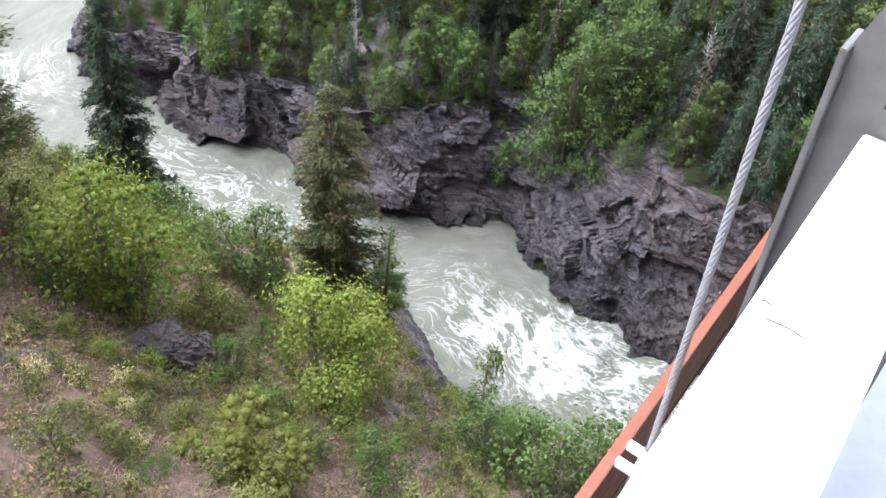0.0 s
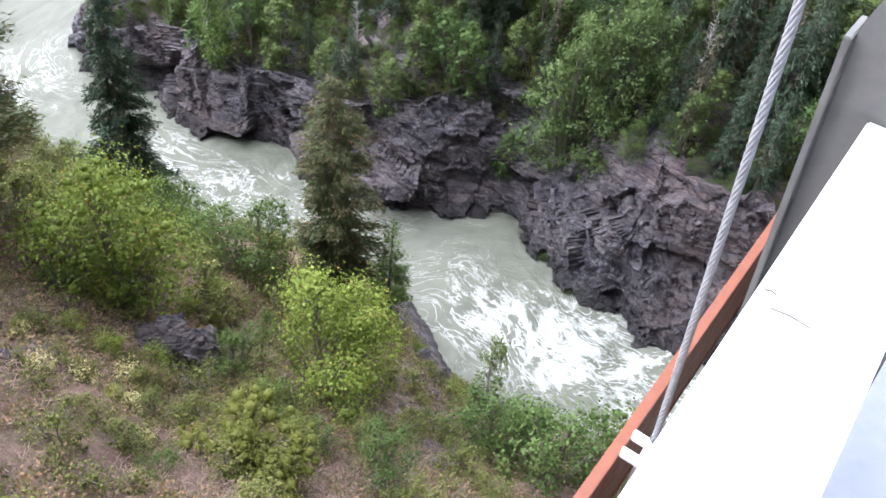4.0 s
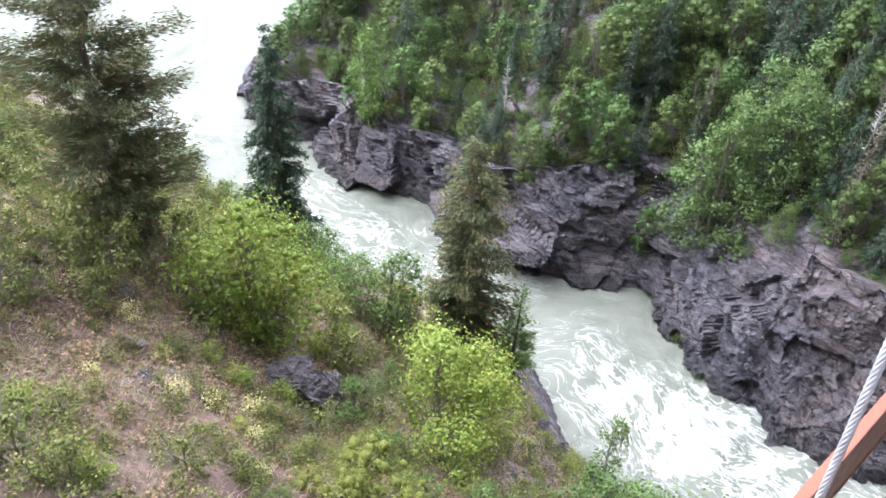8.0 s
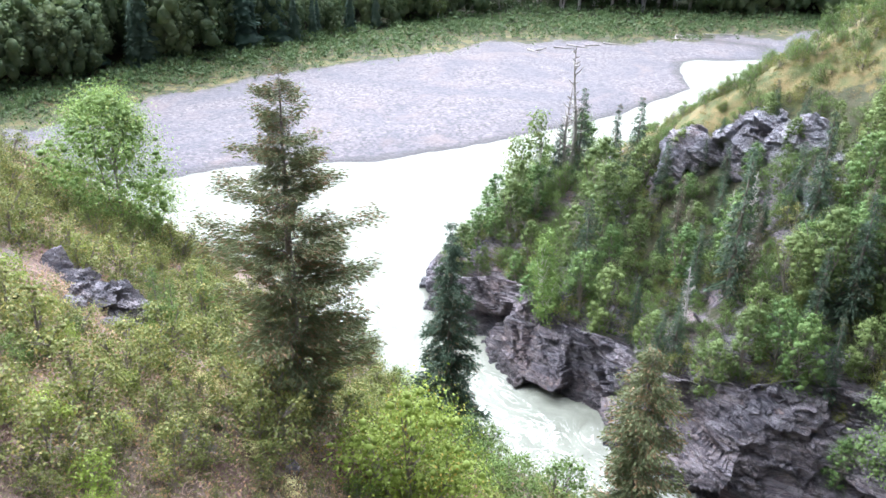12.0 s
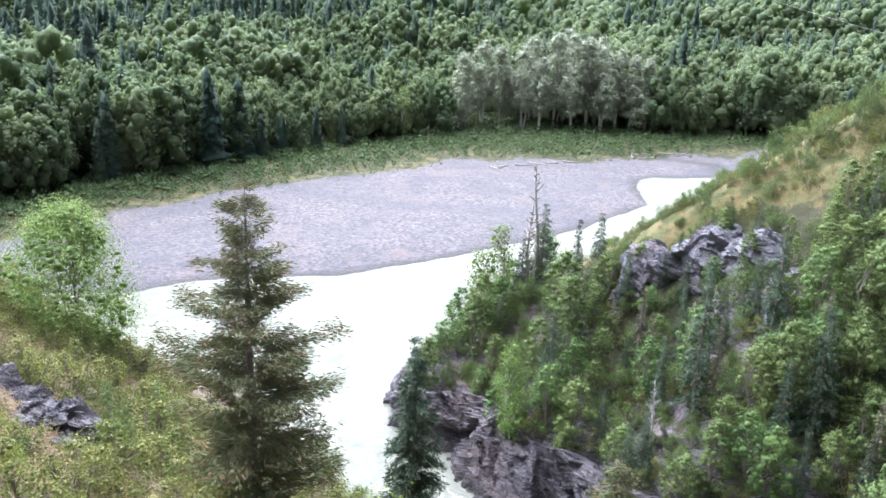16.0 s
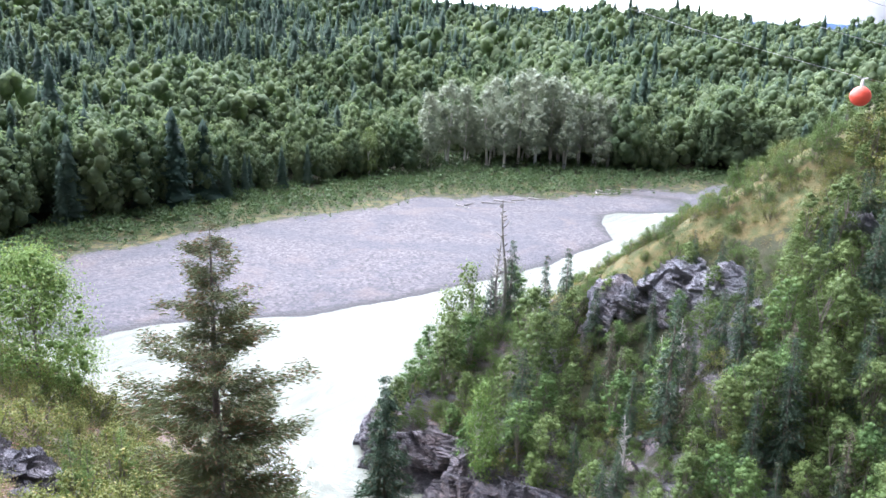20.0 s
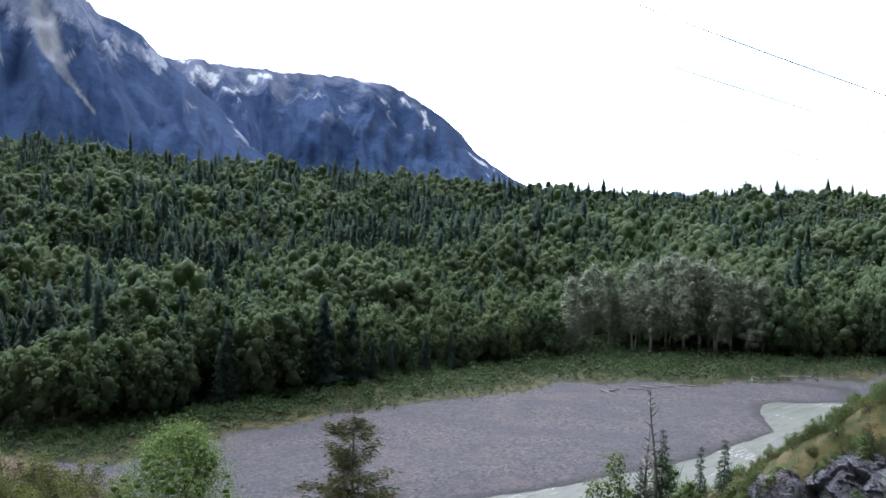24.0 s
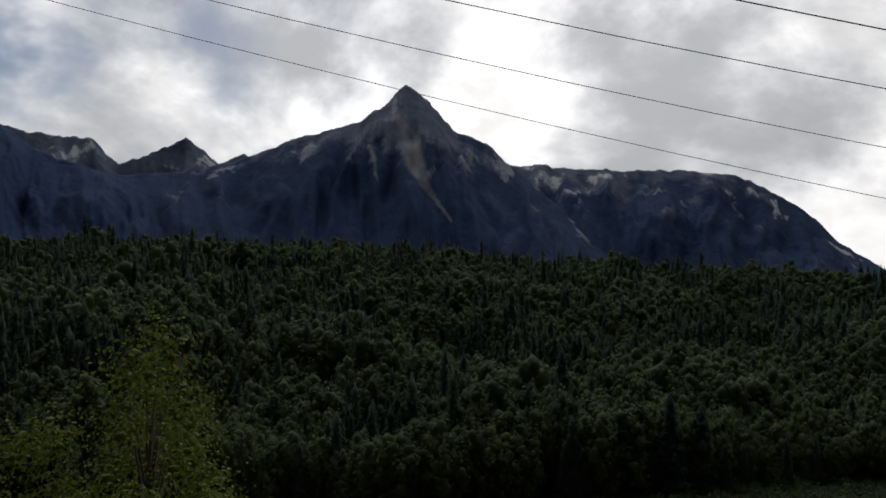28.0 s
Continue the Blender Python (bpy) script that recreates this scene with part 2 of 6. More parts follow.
def foliage(name, dark, light, tint=None, tint_amount=0.0, glow=0.3, toned=False):
    m = Nodes(name)
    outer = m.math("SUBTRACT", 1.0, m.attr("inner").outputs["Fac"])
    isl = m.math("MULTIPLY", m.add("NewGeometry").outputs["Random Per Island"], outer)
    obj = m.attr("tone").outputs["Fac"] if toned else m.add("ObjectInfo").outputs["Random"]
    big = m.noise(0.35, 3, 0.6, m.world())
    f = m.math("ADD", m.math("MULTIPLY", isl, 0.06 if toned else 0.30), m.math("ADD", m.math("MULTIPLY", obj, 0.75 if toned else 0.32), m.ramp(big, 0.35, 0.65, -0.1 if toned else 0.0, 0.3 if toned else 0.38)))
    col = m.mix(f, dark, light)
    if tint:
        col = m.mix(m.math("MULTIPLY", outer, m.ramp(m.math("ADD", isl, m.ramp(m.noise(0.5, 2, 0.5, m.world()), 0.3, 0.7, -0.25, 0.25)), 1 - tint_amount, 1 - tint_amount + 0.05)), col, tint)
    m.set(col, 0.6, spec=0.08 if toned else 0.22)
    tr = m.add("BsdfTranslucent")
    m.nt.links.new(m.mix(0.4, col, (0.5, 0.6, 0.12), "MULTIPLY"), tr.inputs["Color"])
    mx = m.add("MixShader", Fac=glow)
    m.nt.links.new(m.bsdf.outputs[0], mx.inputs[1])
    m.nt.links.new(tr.outputs[0], mx.inputs[2])
    m.nt.links.new(mx.outputs[0], m.out.inputs["Surface"])
    return m.mat


def rock_colours(m, vec):
    """Layered purple-grey slate with rusty and pale stains."""
    big, fine = m.noise(0.16, 5, 0.6, vec, 0.4), m.noise(1.3, 8, 0.68, vec, 0.6)
    bands = m.noise(1.0, 7, 0.68, m.world((0.5, 1.6, 1.9), (0.75, 0.5, 0.6)), 0.25)
    col = m.mix(m.ramp(big, 0.38, 0.62), (0.050, 0.048, 0.062), (0.205, 0.170, 0.172))
    col = m.mix(m.ramp(fine, 0.50, 0.72), col, (0.28, 0.258, 0.276))
    col = m.mix(m.ramp(bands, 0.47, 0.34, 0.0, 0.7), col, (0.05, 0.045, 0.06))
    col = m.mix(m.ramp(m.noise(0.5, 4, 0.6, vec, 1.0), 0.60, 0.72, 0.0, 0.5), col, (0.24, 0.135, 0.085))
    col = m.mix(m.ramp(m.noise(0.045, 3, 0.5, vec), 0.46, 0.60, 0.0, 0.7), col, (0.225, 0.160, 0.145))
    # thin dark beds
    beds = m.noise(1.0, 5, 0.6, m.world((0.22, 0.9, 3.4), (0.55, 0.35, 0.5)), 0.35)
    col = m.mix(m.ramp(beds, 0.50, 0.40, 0.0, 0.75), col, (0.045, 0.043, 0.056))
    col = m.mix(m.ramp(beds, 0.56, 0.66, 0.0, 0.35), col, (0.30, 0.285, 0.31))
    grain = m.noise(5.0, 8, 0.75, vec, 0.3)
    col = m.mix(m.ramp(grain, 0.45, 0.34, 0.0, 0.8), col, (0.055, 0.048, 0.06))
    col = m.mix(m.ramp(grain, 0.54, 0.66, 0.0, 0.7), col, (0.29, 0.272, 0.29))
    # joints between the broken blocks
    jv = m.add("Mix")
    jv.data_type = "VECTOR"
    jv.inputs[0].default_value = 0.07
    wv = m.add("TexNoise", Scale=0.9, Detail=4)
    m.nt.links.new(vec, wv.inputs["Vector"])
    m.nt.links.new(m.world((0.35, 1.3, 1.1), (0.6, 0.4, 0.5)), jv.inputs[4])
    m.nt.links.new(wv.outputs["Color"], jv.inputs[5])
    crack = m.add("TexVoronoi", Scale=1.15)
    crack.feature = "DISTANCE_TO_EDGE"
    m.nt.links.new(jv.outputs[1], crack.inputs["Vector"])
    block = m.add("TexVoronoi", Scale=1.15)
    m.nt.links.new(jv.outputs[1], block.inputs["Vector"])
    tone = m.add("SeparateColor")
    m.nt.links.new(block.outputs["Color"], tone.inputs[0])
    col = m.mix(m.ramp(tone.outputs[0], 0.5, 1.0, 0.0, 0.55), col, (0.235, 0.215, 0.235))
    col = m.mix(m.ramp(tone.outputs[1], 0.45, 1.0, 0.0, 0.45), col, (0.050, 0.047, 0.058))
    joint = m.math("MULTIPLY", m.ramp(crack.outputs["Distance"], 0.0, 0.05, 1.0, 0.0), m.ramp(m.noise(0.7, 3, 0.5, vec), 0.42, 0.58))
    col = m.mix(m.math("MULTIPLY", joint, 0.5), col, (0.03, 0.026, 0.032))
    hgt = m.math("ADD", m.math("ADD", m.math("MULTIPLY", bands, 0.5), m.math("MULTIPLY", beds, 0.8)), m.math("MULTIPLY", fine, 0.6))
    hgt = m.math("ADD", hgt, m.math("ADD", m.math("ADD", m.math("MULTIPLY", tone.outputs[0], 0.35), m.math("MULTIPLY", grain, 0.5)), m.math("MULTIPLY", joint, -0.8)))
    return col, hgt


def rock_material(name="slate_rock", pale=0.0):
    m = Nodes(name)
    col, hgt = rock_colours(m, m.world())
    obj = m.add("ObjectInfo").outputs["Random"]
    col = m.mix(m.ramp(obj, 0, 1, 0.0, 0.3), col, (0.165, 0.145, 0.155))
    if not pale:
        col = m.mix(0.16, col, (0.03, 0.03, 0.036))
    else:
        col = m.mix(m.ramp(m.noise(0.35, 6, 0.65, m.world()), 0.35, 0.62, pale, 0.1), col, (0.30, 0.30, 0.335))
    # wet dark foot along the river
    z = m.add("SeparateXYZ")
    m.nt.links.new(m.add("NewGeometry").outputs["Position"], z.inputs[0])
    wet = m.ramp(m.math("ADD", z.outputs["Z"], m.math("MULTIPLY", m.noise(0.6, 3, 0.6, m.world()), 2.4)), 1.9, 3.6, 1.0, 0.0)
    col = m.mix(m.math("MULTIPLY", wet, 0.75), col, (0.03, 0.028, 0.03))
    m.bump(hgt, 1.0, 0.6)
    return m.set(col, m.ramp(wet, 0, 1, 0.85, 0.35), spec=0.35)


def ground_material():
    m = Nodes("canyon_ground")
    pos = m.world()
    cover = m.add("SeparateColor")
    m.nt.links.new(m.attr("cover").outputs["Color"], cover.inputs[0])
    rock_w, grass_w, gravel_w = cover.outputs[0], cover.outputs[1], cover.outputs[2]
    gold_w = m.attr("gold").outputs["Fac"]
    mid, fine, big = m.noise(0.45, 5, 0.62, pos), m.noise(3.0, 6, 0.7, pos), m.noise(0.09, 4, 0.55, pos)
    soil = m.mix(m.ramp(mid, 0.35, 0.65), (0.050, 0.046, 0.026), (0.032, 0.042, 0.020))
    soil = m.mix(m.ramp(fine, 0.5, 0.7), soil, (0.085, 0.066, 0.040))
    grass = m.mix(m.ramp(mid, 0.38, 0.62), (0.180, 0.104, 0.092), (0.074, 0.045, 0.040))
    grass = m.mix(m.ramp(big, 0.42, 0.6), grass, (0.112, 0.086, 0.062))
    grass = m.mix(m.ramp(fine, 0.52, 0.75), grass, (0.24, 0.175, 0.140))
    mott = m.noise(1.1, 6, 0.7, pos)
    grass = m.mix(m.ramp(mott, 0.52, 0.66, 0, 0.75), grass, (0.068, 0.060, 0.036))
    gold = m.mix(m.ramp(mid, 0.36, 0.64), (0.150, 0.112, 0.050), (0.062, 0.070, 0.026))
    gold = m.mix(m.ramp(mott, 0.50, 0.64, 0, 0.8), gold, (0.048, 0.066, 0.020))
    grass = m.mix(gold_w, grass, gold)
    cell = m.add("TexVoronoi", Scale=1.3)
    m.nt.links.new(pos, cell.inputs["Vector"])
    cell2 = m.add("TexVoronoi", Scale=0.45)
    m.nt.links.new(pos, cell2.inputs["Vector"])
    stones = m.add("SeparateColor")
    m.nt.links.new(cell.outputs["Color"], stones.inputs[0])
    gravel = m.mix(stones.outputs[0], (0.066, 0.061, 0.063), (0.158, 0.138, 0.140))
    gravel = m.mix(m.ramp(m.noise(0.03, 5, 0.6, pos, 1.5), 0.42, 0.58, 0, 0.6), gravel, (0.074, 0.073, 0.083))
    gravel = m.mix(m.ramp(m.noise(0.05, 4, 0.6, pos, 1.0), 0.55, 0.68, 0, 0.7), gravel, (0.140, 0.112, 0.104))
    gravel = m.mix(m.ramp(cell.outputs["Distance"], 0.50, 0.72, 0, 0.4), gravel, (0.060, 0.055, 0.060))
    rock, hgt = rock_colours(m, pos)
    patch = m.ramp(m.noise(0.28, 6, 0.65, pos), 0.40, 0.60, -0.35, 0.35)
    def soft(w):
        return m.ramp(m.math("ADD", w, patch), 0.40, 0.62)
    col = m.mix(soft(grass_w), soil, grass)
    col = m.mix(soft(rock_w), col, rock)
    col = m.mix(m.ramp(m.math("ADD", gravel_w, m.math("MULTIPLY", patch, 0.3)), 0.42, 0.55), col, gravel)
    # wet rim of everything that meets the river
    z = m.add("SeparateXYZ")
    m.nt.links.new(pos, z.inputs[0])
    wet = m.ramp(m.math("ADD", z.outputs["Z"], m.math("MULTIPLY", mid, 0.5)), 0.35, 0.7, 0.8, 0.0)
    col = m.mix(wet, col, (0.05, 0.046, 0.045))
    m.bump(m.math("ADD", m.math("MULTIPLY", hgt, rock_w), m.math("ADD", m.math("MULTIPLY", fine, 0.4), m.math("MULTIPLY", cell.outputs["Distance"], m.math("MULTIPLY", gravel_w, -0.6)))), 0.9, 0.35)
    return m.set(col, 0.9, spec=0.2)


def water_material():
    m = Nodes("glacial_water")
    pos = m.world()
    rapid = m.attr("rapid").outputs["Fac"]
    flow = m.attr("flow").outputs["Vector"]
    def along(scale, detail, rough, dist, sx):
        mp = m.add("Mapping", Scale=(sx, 1.0, 1.0))
        m.nt.links.new(flow, mp.inputs["Vector"])
        return m.noise(scale, detail, rough, mp.outputs["Vector"], dist)
    streak = along(0.20, 8, 0.60, 2.6, 0.7)
    swirl = along(0.55, 8, 0.64, 3.0, 0.8)
    big = m.noise(0.05, 4, 0.55, pos, 0.5)
    col = m.mix(m.ramp(streak, 0.35, 0.65), (0.120, 0.125, 0.098), (0.174, 0.179, 0.147))
    col = m.mix(m.ramp(big, 0.35, 0.65, 0, 0.5), col, (0.206, 0.209, 0.176))
    foam = m.math("ADD", m.math("MULTIPLY", streak, 0.62), m.math("MULTIPLY", swirl, 0.38))
    foam = m.ramp(m.math("ADD", foam, m.math("MULTIPLY", rapid, 0.24)), 0.64, 0.86)
    thread = along(0.34, 5, 0.55, 2.2, 0.45)
    thread = m.ramp(m.math("ABSOLUTE", m.math("SUBTRACT", thread, 0.5)), 0.0, 0.03, 1.0, 0.0)
    thread = m.math("MULTIPLY", thread, m.ramp(m.math("ADD", m.math("MULTIPLY", rapid, 0.5), big), 0.52, 0.95, 0.0, 0.75))
    foam = m.math("MAXIMUM", foam, thread)
    col = m.mix(foam, col, (0.82, 0.84, 0.82))
    m.bump(m.math("ADD", m.math("MULTIPLY", swirl, 0.6), m.math("ADD", streak, m.math("MULTIPLY", m.noise(2.2, 4, 0.6, pos), 0.18))), 0.55, 0.55)
    return m.set(col, m.ramp(foam, 0, 1, 0.25, 0.7), spec=0.05)


def plain(name, a, b, scale, rough=0.7, metal=0.0, bump=0.2, dist=0.01, stretch=(1, 1, 1), stain=None):
    m = Nodes(name)
    v = m.coords("Object", stretch)
    n = m.noise(scale, 6, 0.65, v)
    col = m.mix(m.ramp(n, 0.35, 0.65), a, b)
    if stain:
        col = m.mix(m.ramp(m.noise(scale * 0.23, 5, 0.6, v, 0.8), 0.56, 0.70, 0, 0.7), col, stain)
    m.bump(n, bump, dist)
    return m.set(col, m.ramp(m.noise(scale * 2.1, 3, 0.5, v), 0.3, 0.7, rough - 0.1, rough + 0.1), metal)


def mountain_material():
    m = Nodes("haze_blue_mountain_side")
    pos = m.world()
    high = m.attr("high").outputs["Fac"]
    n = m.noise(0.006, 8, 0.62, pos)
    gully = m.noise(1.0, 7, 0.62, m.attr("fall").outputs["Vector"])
    # the blue of distance haze is put into the wood and rock colours
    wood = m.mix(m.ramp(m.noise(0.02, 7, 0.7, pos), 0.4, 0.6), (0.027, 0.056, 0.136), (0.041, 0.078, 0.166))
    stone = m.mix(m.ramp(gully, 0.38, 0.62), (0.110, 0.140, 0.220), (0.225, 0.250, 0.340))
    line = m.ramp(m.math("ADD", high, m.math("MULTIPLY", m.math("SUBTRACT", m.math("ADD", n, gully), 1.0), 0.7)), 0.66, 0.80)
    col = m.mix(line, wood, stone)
    col = m.mix(m.math("MULTIPLY", m.attr("chute").outputs["Fac"], m.ramp(gully, 0.38, 0.52, 0.45, 1.0)), col, (0.31, 0.315, 0.34))
    col = m.mix(m.math("MULTIPLY", m.attr("snow").outputs["Fac"], m.ramp(gully, 0.57, 0.62)), col, (0.75, 0.77, 0.80))
    m.bump(m.math("ADD", n, m.math("MULTIPLY", gully, 0.4)), 0.7, 45.0)
    return m.set(col, 0.95, spec=0.1)


ROCK = rock_material()
PALE_ROCK = rock_material("pale_slate", 0.7)
GROUND = ground_material()
WATER = water_material()
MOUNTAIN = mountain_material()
BARK = plain("grey_bark", (0.10, 0.08, 0.065), (0.20, 0.17, 0.145), 6, 0.9, bump=0.6, dist=0.03, stretch=(1, 1, 0.25))
BIRCH_BARK = plain("pale_bark", (0.50, 0.46, 0.42), (0.62, 0.60, 0.56), 4, 0.8, bump=0.3, dist=0.02, stain=(0.15, 0.13, 0.12))
DEAD_WOOD = plain("bleached_wood", (0.22, 0.20, 0.18), (0.38, 0.35, 0.32), 5, 0.9, bump=0.5, dist=0.02, stretch=(1, 1, 0.2))
SPRUCE_LEAF = foliage("spruce_needles", (0.030, 0.052, 0.032), (0.090, 0.136, 0.080), (0.12, 0.10, 0.06), 0.10, 0.12)
PINE_LEAF = foliage("pine_needles", (0.058, 0.076, 0.034), (0.160, 0.180, 0.078), (0.19, 0.125, 0.065), 0.24, 0.15)
DRY_NEEDLE = foliage("dry_spruce_needles", (0.075, 0.062, 0.045), (0.170, 0.135, 0.095), (0.10, 0.11, 0.06), 0.3, 0.1)
BIRCH_LEAF = foliage("birch_leaves", (0.054, 0.108, 0.034), (0.180, 0.262, 0.082), (0.20, 0.24, 0.07), 0.05)
LUSH_LEAF = foliage("lush_poplar_leaves", (0.062, 0.108, 0.034), (0.175, 0.240, 0.082), (0.18, 0.22, 0.08), 0.05)
ASPEN_LEAF = foliage("poplar_leaves", (0.062, 0.100, 0.030), (0.210, 0.268, 0.088), (0.16, 0.18, 0.06), 0.07)
MAPLE_LEAF = foliage("turning_leaves", (0.140, 0.192, 0.032), (0.275, 0.338, 0.064), (0.36, 0.27, 0.06), 0.03)
OLIVE_LEAF = foliage("willow_leaves", (0.072, 0.092, 0.022), (0.235, 0.245, 0.074), (0.30, 0.26, 0.09), 0.12)
GREEN_LEAF = foliage("shrub_leaves", (0.054, 0.094, 0.025), (0.160, 0.222, 0.062), None, 0.0)
WEED_LEAF = foliage("weed_leaves", (0.098, 0.086, 0.040), (0.260, 0.225, 0.105), (0.34, 0.21, 0.125), 0.32, 0.3)
PALE_LEAF = foliage("seed_heads", (0.36, 0.32, 0.13), (0.58, 0.53, 0.26), None, 0.0, 0.2)
DRY_BLADE = foliage("dry_grass_blades", (0.185, 0.122, 0.104), (0.46, 0.322, 0.262), (0.17, 0.175, 0.07), 0.18, 0.3)
GOLD_BLADE = foliage("golden_grass_blades", (0.15, 0.108, 0.036), (0.31, 0.222, 0.080), (0.080, 0.105, 0.030), 0.40, 0.3)
CREST_LEAF = foliage("crest_poplar_leaves", (0.092, 0.155, 0.040), (0.270, 0.370, 0.105), (0.24, 0.27, 0.07), 0.06)
JUNIPER_LEAF = foliage("juniper_sprays", (0.085, 0.096, 0.018), (0.225, 0.236, 0.046))
COTTON_LEAF = foliage("cottonwood_leaves", (0.255, 0.285, 0.205), (0.400, 0.435, 0.315), None, 0.0, 0.2)
BANK_WILLOW = foliage("bank_willow_leaves", (0.054, 0.094, 0.040), (0.130, 0.186, 0.080), (0.15, 0.15, 0.07), 0.05)
# cooler and paler than near foliage: distance haze is put into these colours
FAR_DARK = foliage("hazed_far_conifers", (0.044, 0.076, 0.056), (0.112, 0.158, 0.110), None, 0.0, 0.45, True)
FAR_LIGHT = foliage("hazed_far_broadleaves", (0.098, 0.145, 0.080), (0.255, 0.308, 0.165), None, 0.0, 0.55, True)

# ---- mesh makers ----
rng = np.random.default_rng(7)


def mesh_of(name, verts, faces, material, smooth=False):
    """A mesh from arrays; faces all have the same number of corners, or are given as a list of such arrays."""
    me = bpy.data.meshes.new(name)
    verts = np.asarray(verts, np.float32)
    groups = [np.asarray(f, np.int32) for f in (faces if isinstance(faces, list) else [faces]) if len(f)]
    me.vertices.add(len(verts))
    me.vertices.foreach_set("co", verts.ravel())
    total = sum(g.size for g in groups)
    me.loops.add(total)
    me.loops.foreach_set("vertex_index", np.concatenate([g.ravel() for g in groups]))
    sizes = np.concatenate([np.full(len(g), g.shape[1], np.int32) for g in groups])
    me.polygons.add(len(sizes))
    me.polygons.foreach_set("loop_start", np.concatenate([[0], np.cumsum(sizes)[:-1]]).astype(np.int32))
    me.polygons.foreach_set("use_smooth", np.full(len(sizes), smooth))
    me.update(calc_edges=True)
    me.validate()
    me.materials.append(material)
    return me


def part(name, data, material, parent, label=""):
    """One mesh object (from a bmesh or a mesh) under a thing or a part."""
    if isinstance(data, bmesh.types.BMesh):
        me = bpy.data.meshes.new(name)
        data.to_mesh(me)
        data.free()
        me.materials.append(material)
        data = me
    ob = new(name, data)
    ob.parent = parent
    return tagged(ob, label)


def unit(v):
    return v / (np.linalg.norm(v, axis=-1, keepdims=True) + 1e-9)


def blades(p, d, length, width, curl=0.0, rand=None, face=None, ragged=0.45):
    """Small kite-shaped leaves or sprays at p, along d, turned towards face where it is given."""
    r = rand or rng
    n = len(p)
    up = unit(r.normal(size=(n, 3)))
    if face is not None:
        up = unit(face + up * ragged)
    s = unit(np.cross(d, up))
    L, W = np.reshape(length, (-1, 1)) * np.ones((n, 1)), np.reshape(width, (-1, 1)) * np.ones((n, 1))
    v = np.stack([p, p + d * L * 0.45 + s * W * 0.5, p + d * L - np.array([0, 0, 1]) * L * curl, p + d * L * 0.45 - s * W * 0.5], 1)
    return v.reshape(-1, 3), np.arange(4 * n).reshape(-1, 4)


def tube(points, radii, n=6):
    p = np.asarray(points, float)
    d = unit(np.gradient(p, axis=0))
    ref = np.array([0.3, 0.9, 0.2])
    a = unit(np.cross(d, ref))
    b = np.cross(d, a)
    t = np.arange(n) * 2 * math.pi / n
    rr = np.asarray(radii, float)[:, None, None]
    v = p[:, None] + rr * (a[:, None] * np.cos(t)[None, :, None] + b[:, None] * np.sin(t)[None, :, None])
    k = np.arange(len(p) - 1)[:, None] * n
    i, j = np.arange(n)[None], (np.arange(n)[None] + 1) % n
    f = np.stack([k + i, k + j, k + n + j, k + n + i], -1).reshape(-1, 4)
    return v.reshape(-1, 3), f


def join(pieces):
    vs, fs, off = [], [], 0
    for v, f in pieces:
        vs.append(v)
        fs.append(f + off)
        off += len(v)
    return np.concatenate(vs), np.concatenate(fs)


def conifer_meshes(h, r, seed, whorls, per, sprays, drop, needle, leaf, bark, bare=0.06, fill=1.0, power=0.85, rep=2, slim=0.42, profile=None, tuft=0.12, uneven=0.6, lift=0.0, flat=1.0):
    """Trunk with dead stubs, and a crown of drooping needle sprays; uneven, with gaps."""
    g = np.random.default_rng(seed)
    bend = g.normal(0, 0.012, 2) * h
    def axis(z):
        return np.stack([bend[0] * (z / h) ** 2, bend[1] * (z / h) ** 2, z], -1)
    zz = np.linspace(-0.4, h, 9)
    wood = [tube(axis(zz), np.interp(zz, [0, h], [0.016 * h + 0.05, 0.015]), 7)]
    P, D, Ls = [], [], []
    for w in range(whorls):
        f = bare + (1 - bare) * (w + g.random() * 0.7) / whorls
        z = f * h
        reach = r * ((1 - f) ** power * 0.93 + 0.05) * min(1, (f - bare) / 0.08 + 0.55)
        if profile:
            reach = r * float(np.interp(f, [p[0] for p in profile], [p[1] for p in profile])) * (0.8 + 0.3 * math.sin(w * 1.7))
        for q in range(per):
            if g.random() > fill:
                continue
            a = g.random() * 2 * math.pi
            L = reach * g.uniform(uneven, 1.12)
            out = np.array([math.cos(a), math.sin(a), 0])
            k = max(3, int(sprays * L / r) + 1)
            t = (np.arange(k) + g.random(k)) / k
            t = tuft + (1 - tuft) * t
            base = axis(np.array([z]))[0]
            pts = base + out * (t * L)[:, None] + np.array([0, 0, 1]) * (-drop * L * t ** 1.6 + 0.10 * L * t)[:, None]
            if L > 0.35 * r and q % 2 == 0:
                wood.append(tube(np.stack([base, base + (pts[k // 2] - base), pts[-1]]), [0.03 + 0.008 * L, 0.02, 0.008], 4))
            for _ in range(rep):
                side_v = np.cross(out, [0, 0, 1])
                d = out * 0.9 + side_v * g.uniform(-0.9, 0.9, (k, 1)) + np.array([0, 0, 1]) * (lift + g.uniform(-0.55 - drop, 0.25, (k, 1)))
                P.append(pts + side_v * (g.normal(0, 0.13, (k, 1)) * (t * L)[:, None]) + g.normal(0, 0.12 + 0.012 * r, (k, 3)) * np.array([1, 1, flat]))
                D.append(unit(d))
                Ls.append(needle * g.uniform(0.7, 1.35, k) * (0.55 + 0.45 * (1 - f)))
    P, D, Ls = np.concatenate(P), np.concatenate(D), np.concatenate(Ls)
    v, fc = blades(P, D, Ls, Ls * slim, 0.12, g)
    tv, tf = join(wood)
    return mesh_of("trunk", tv, tf, bark, True), mesh_of("crown", v, fc, leaf)


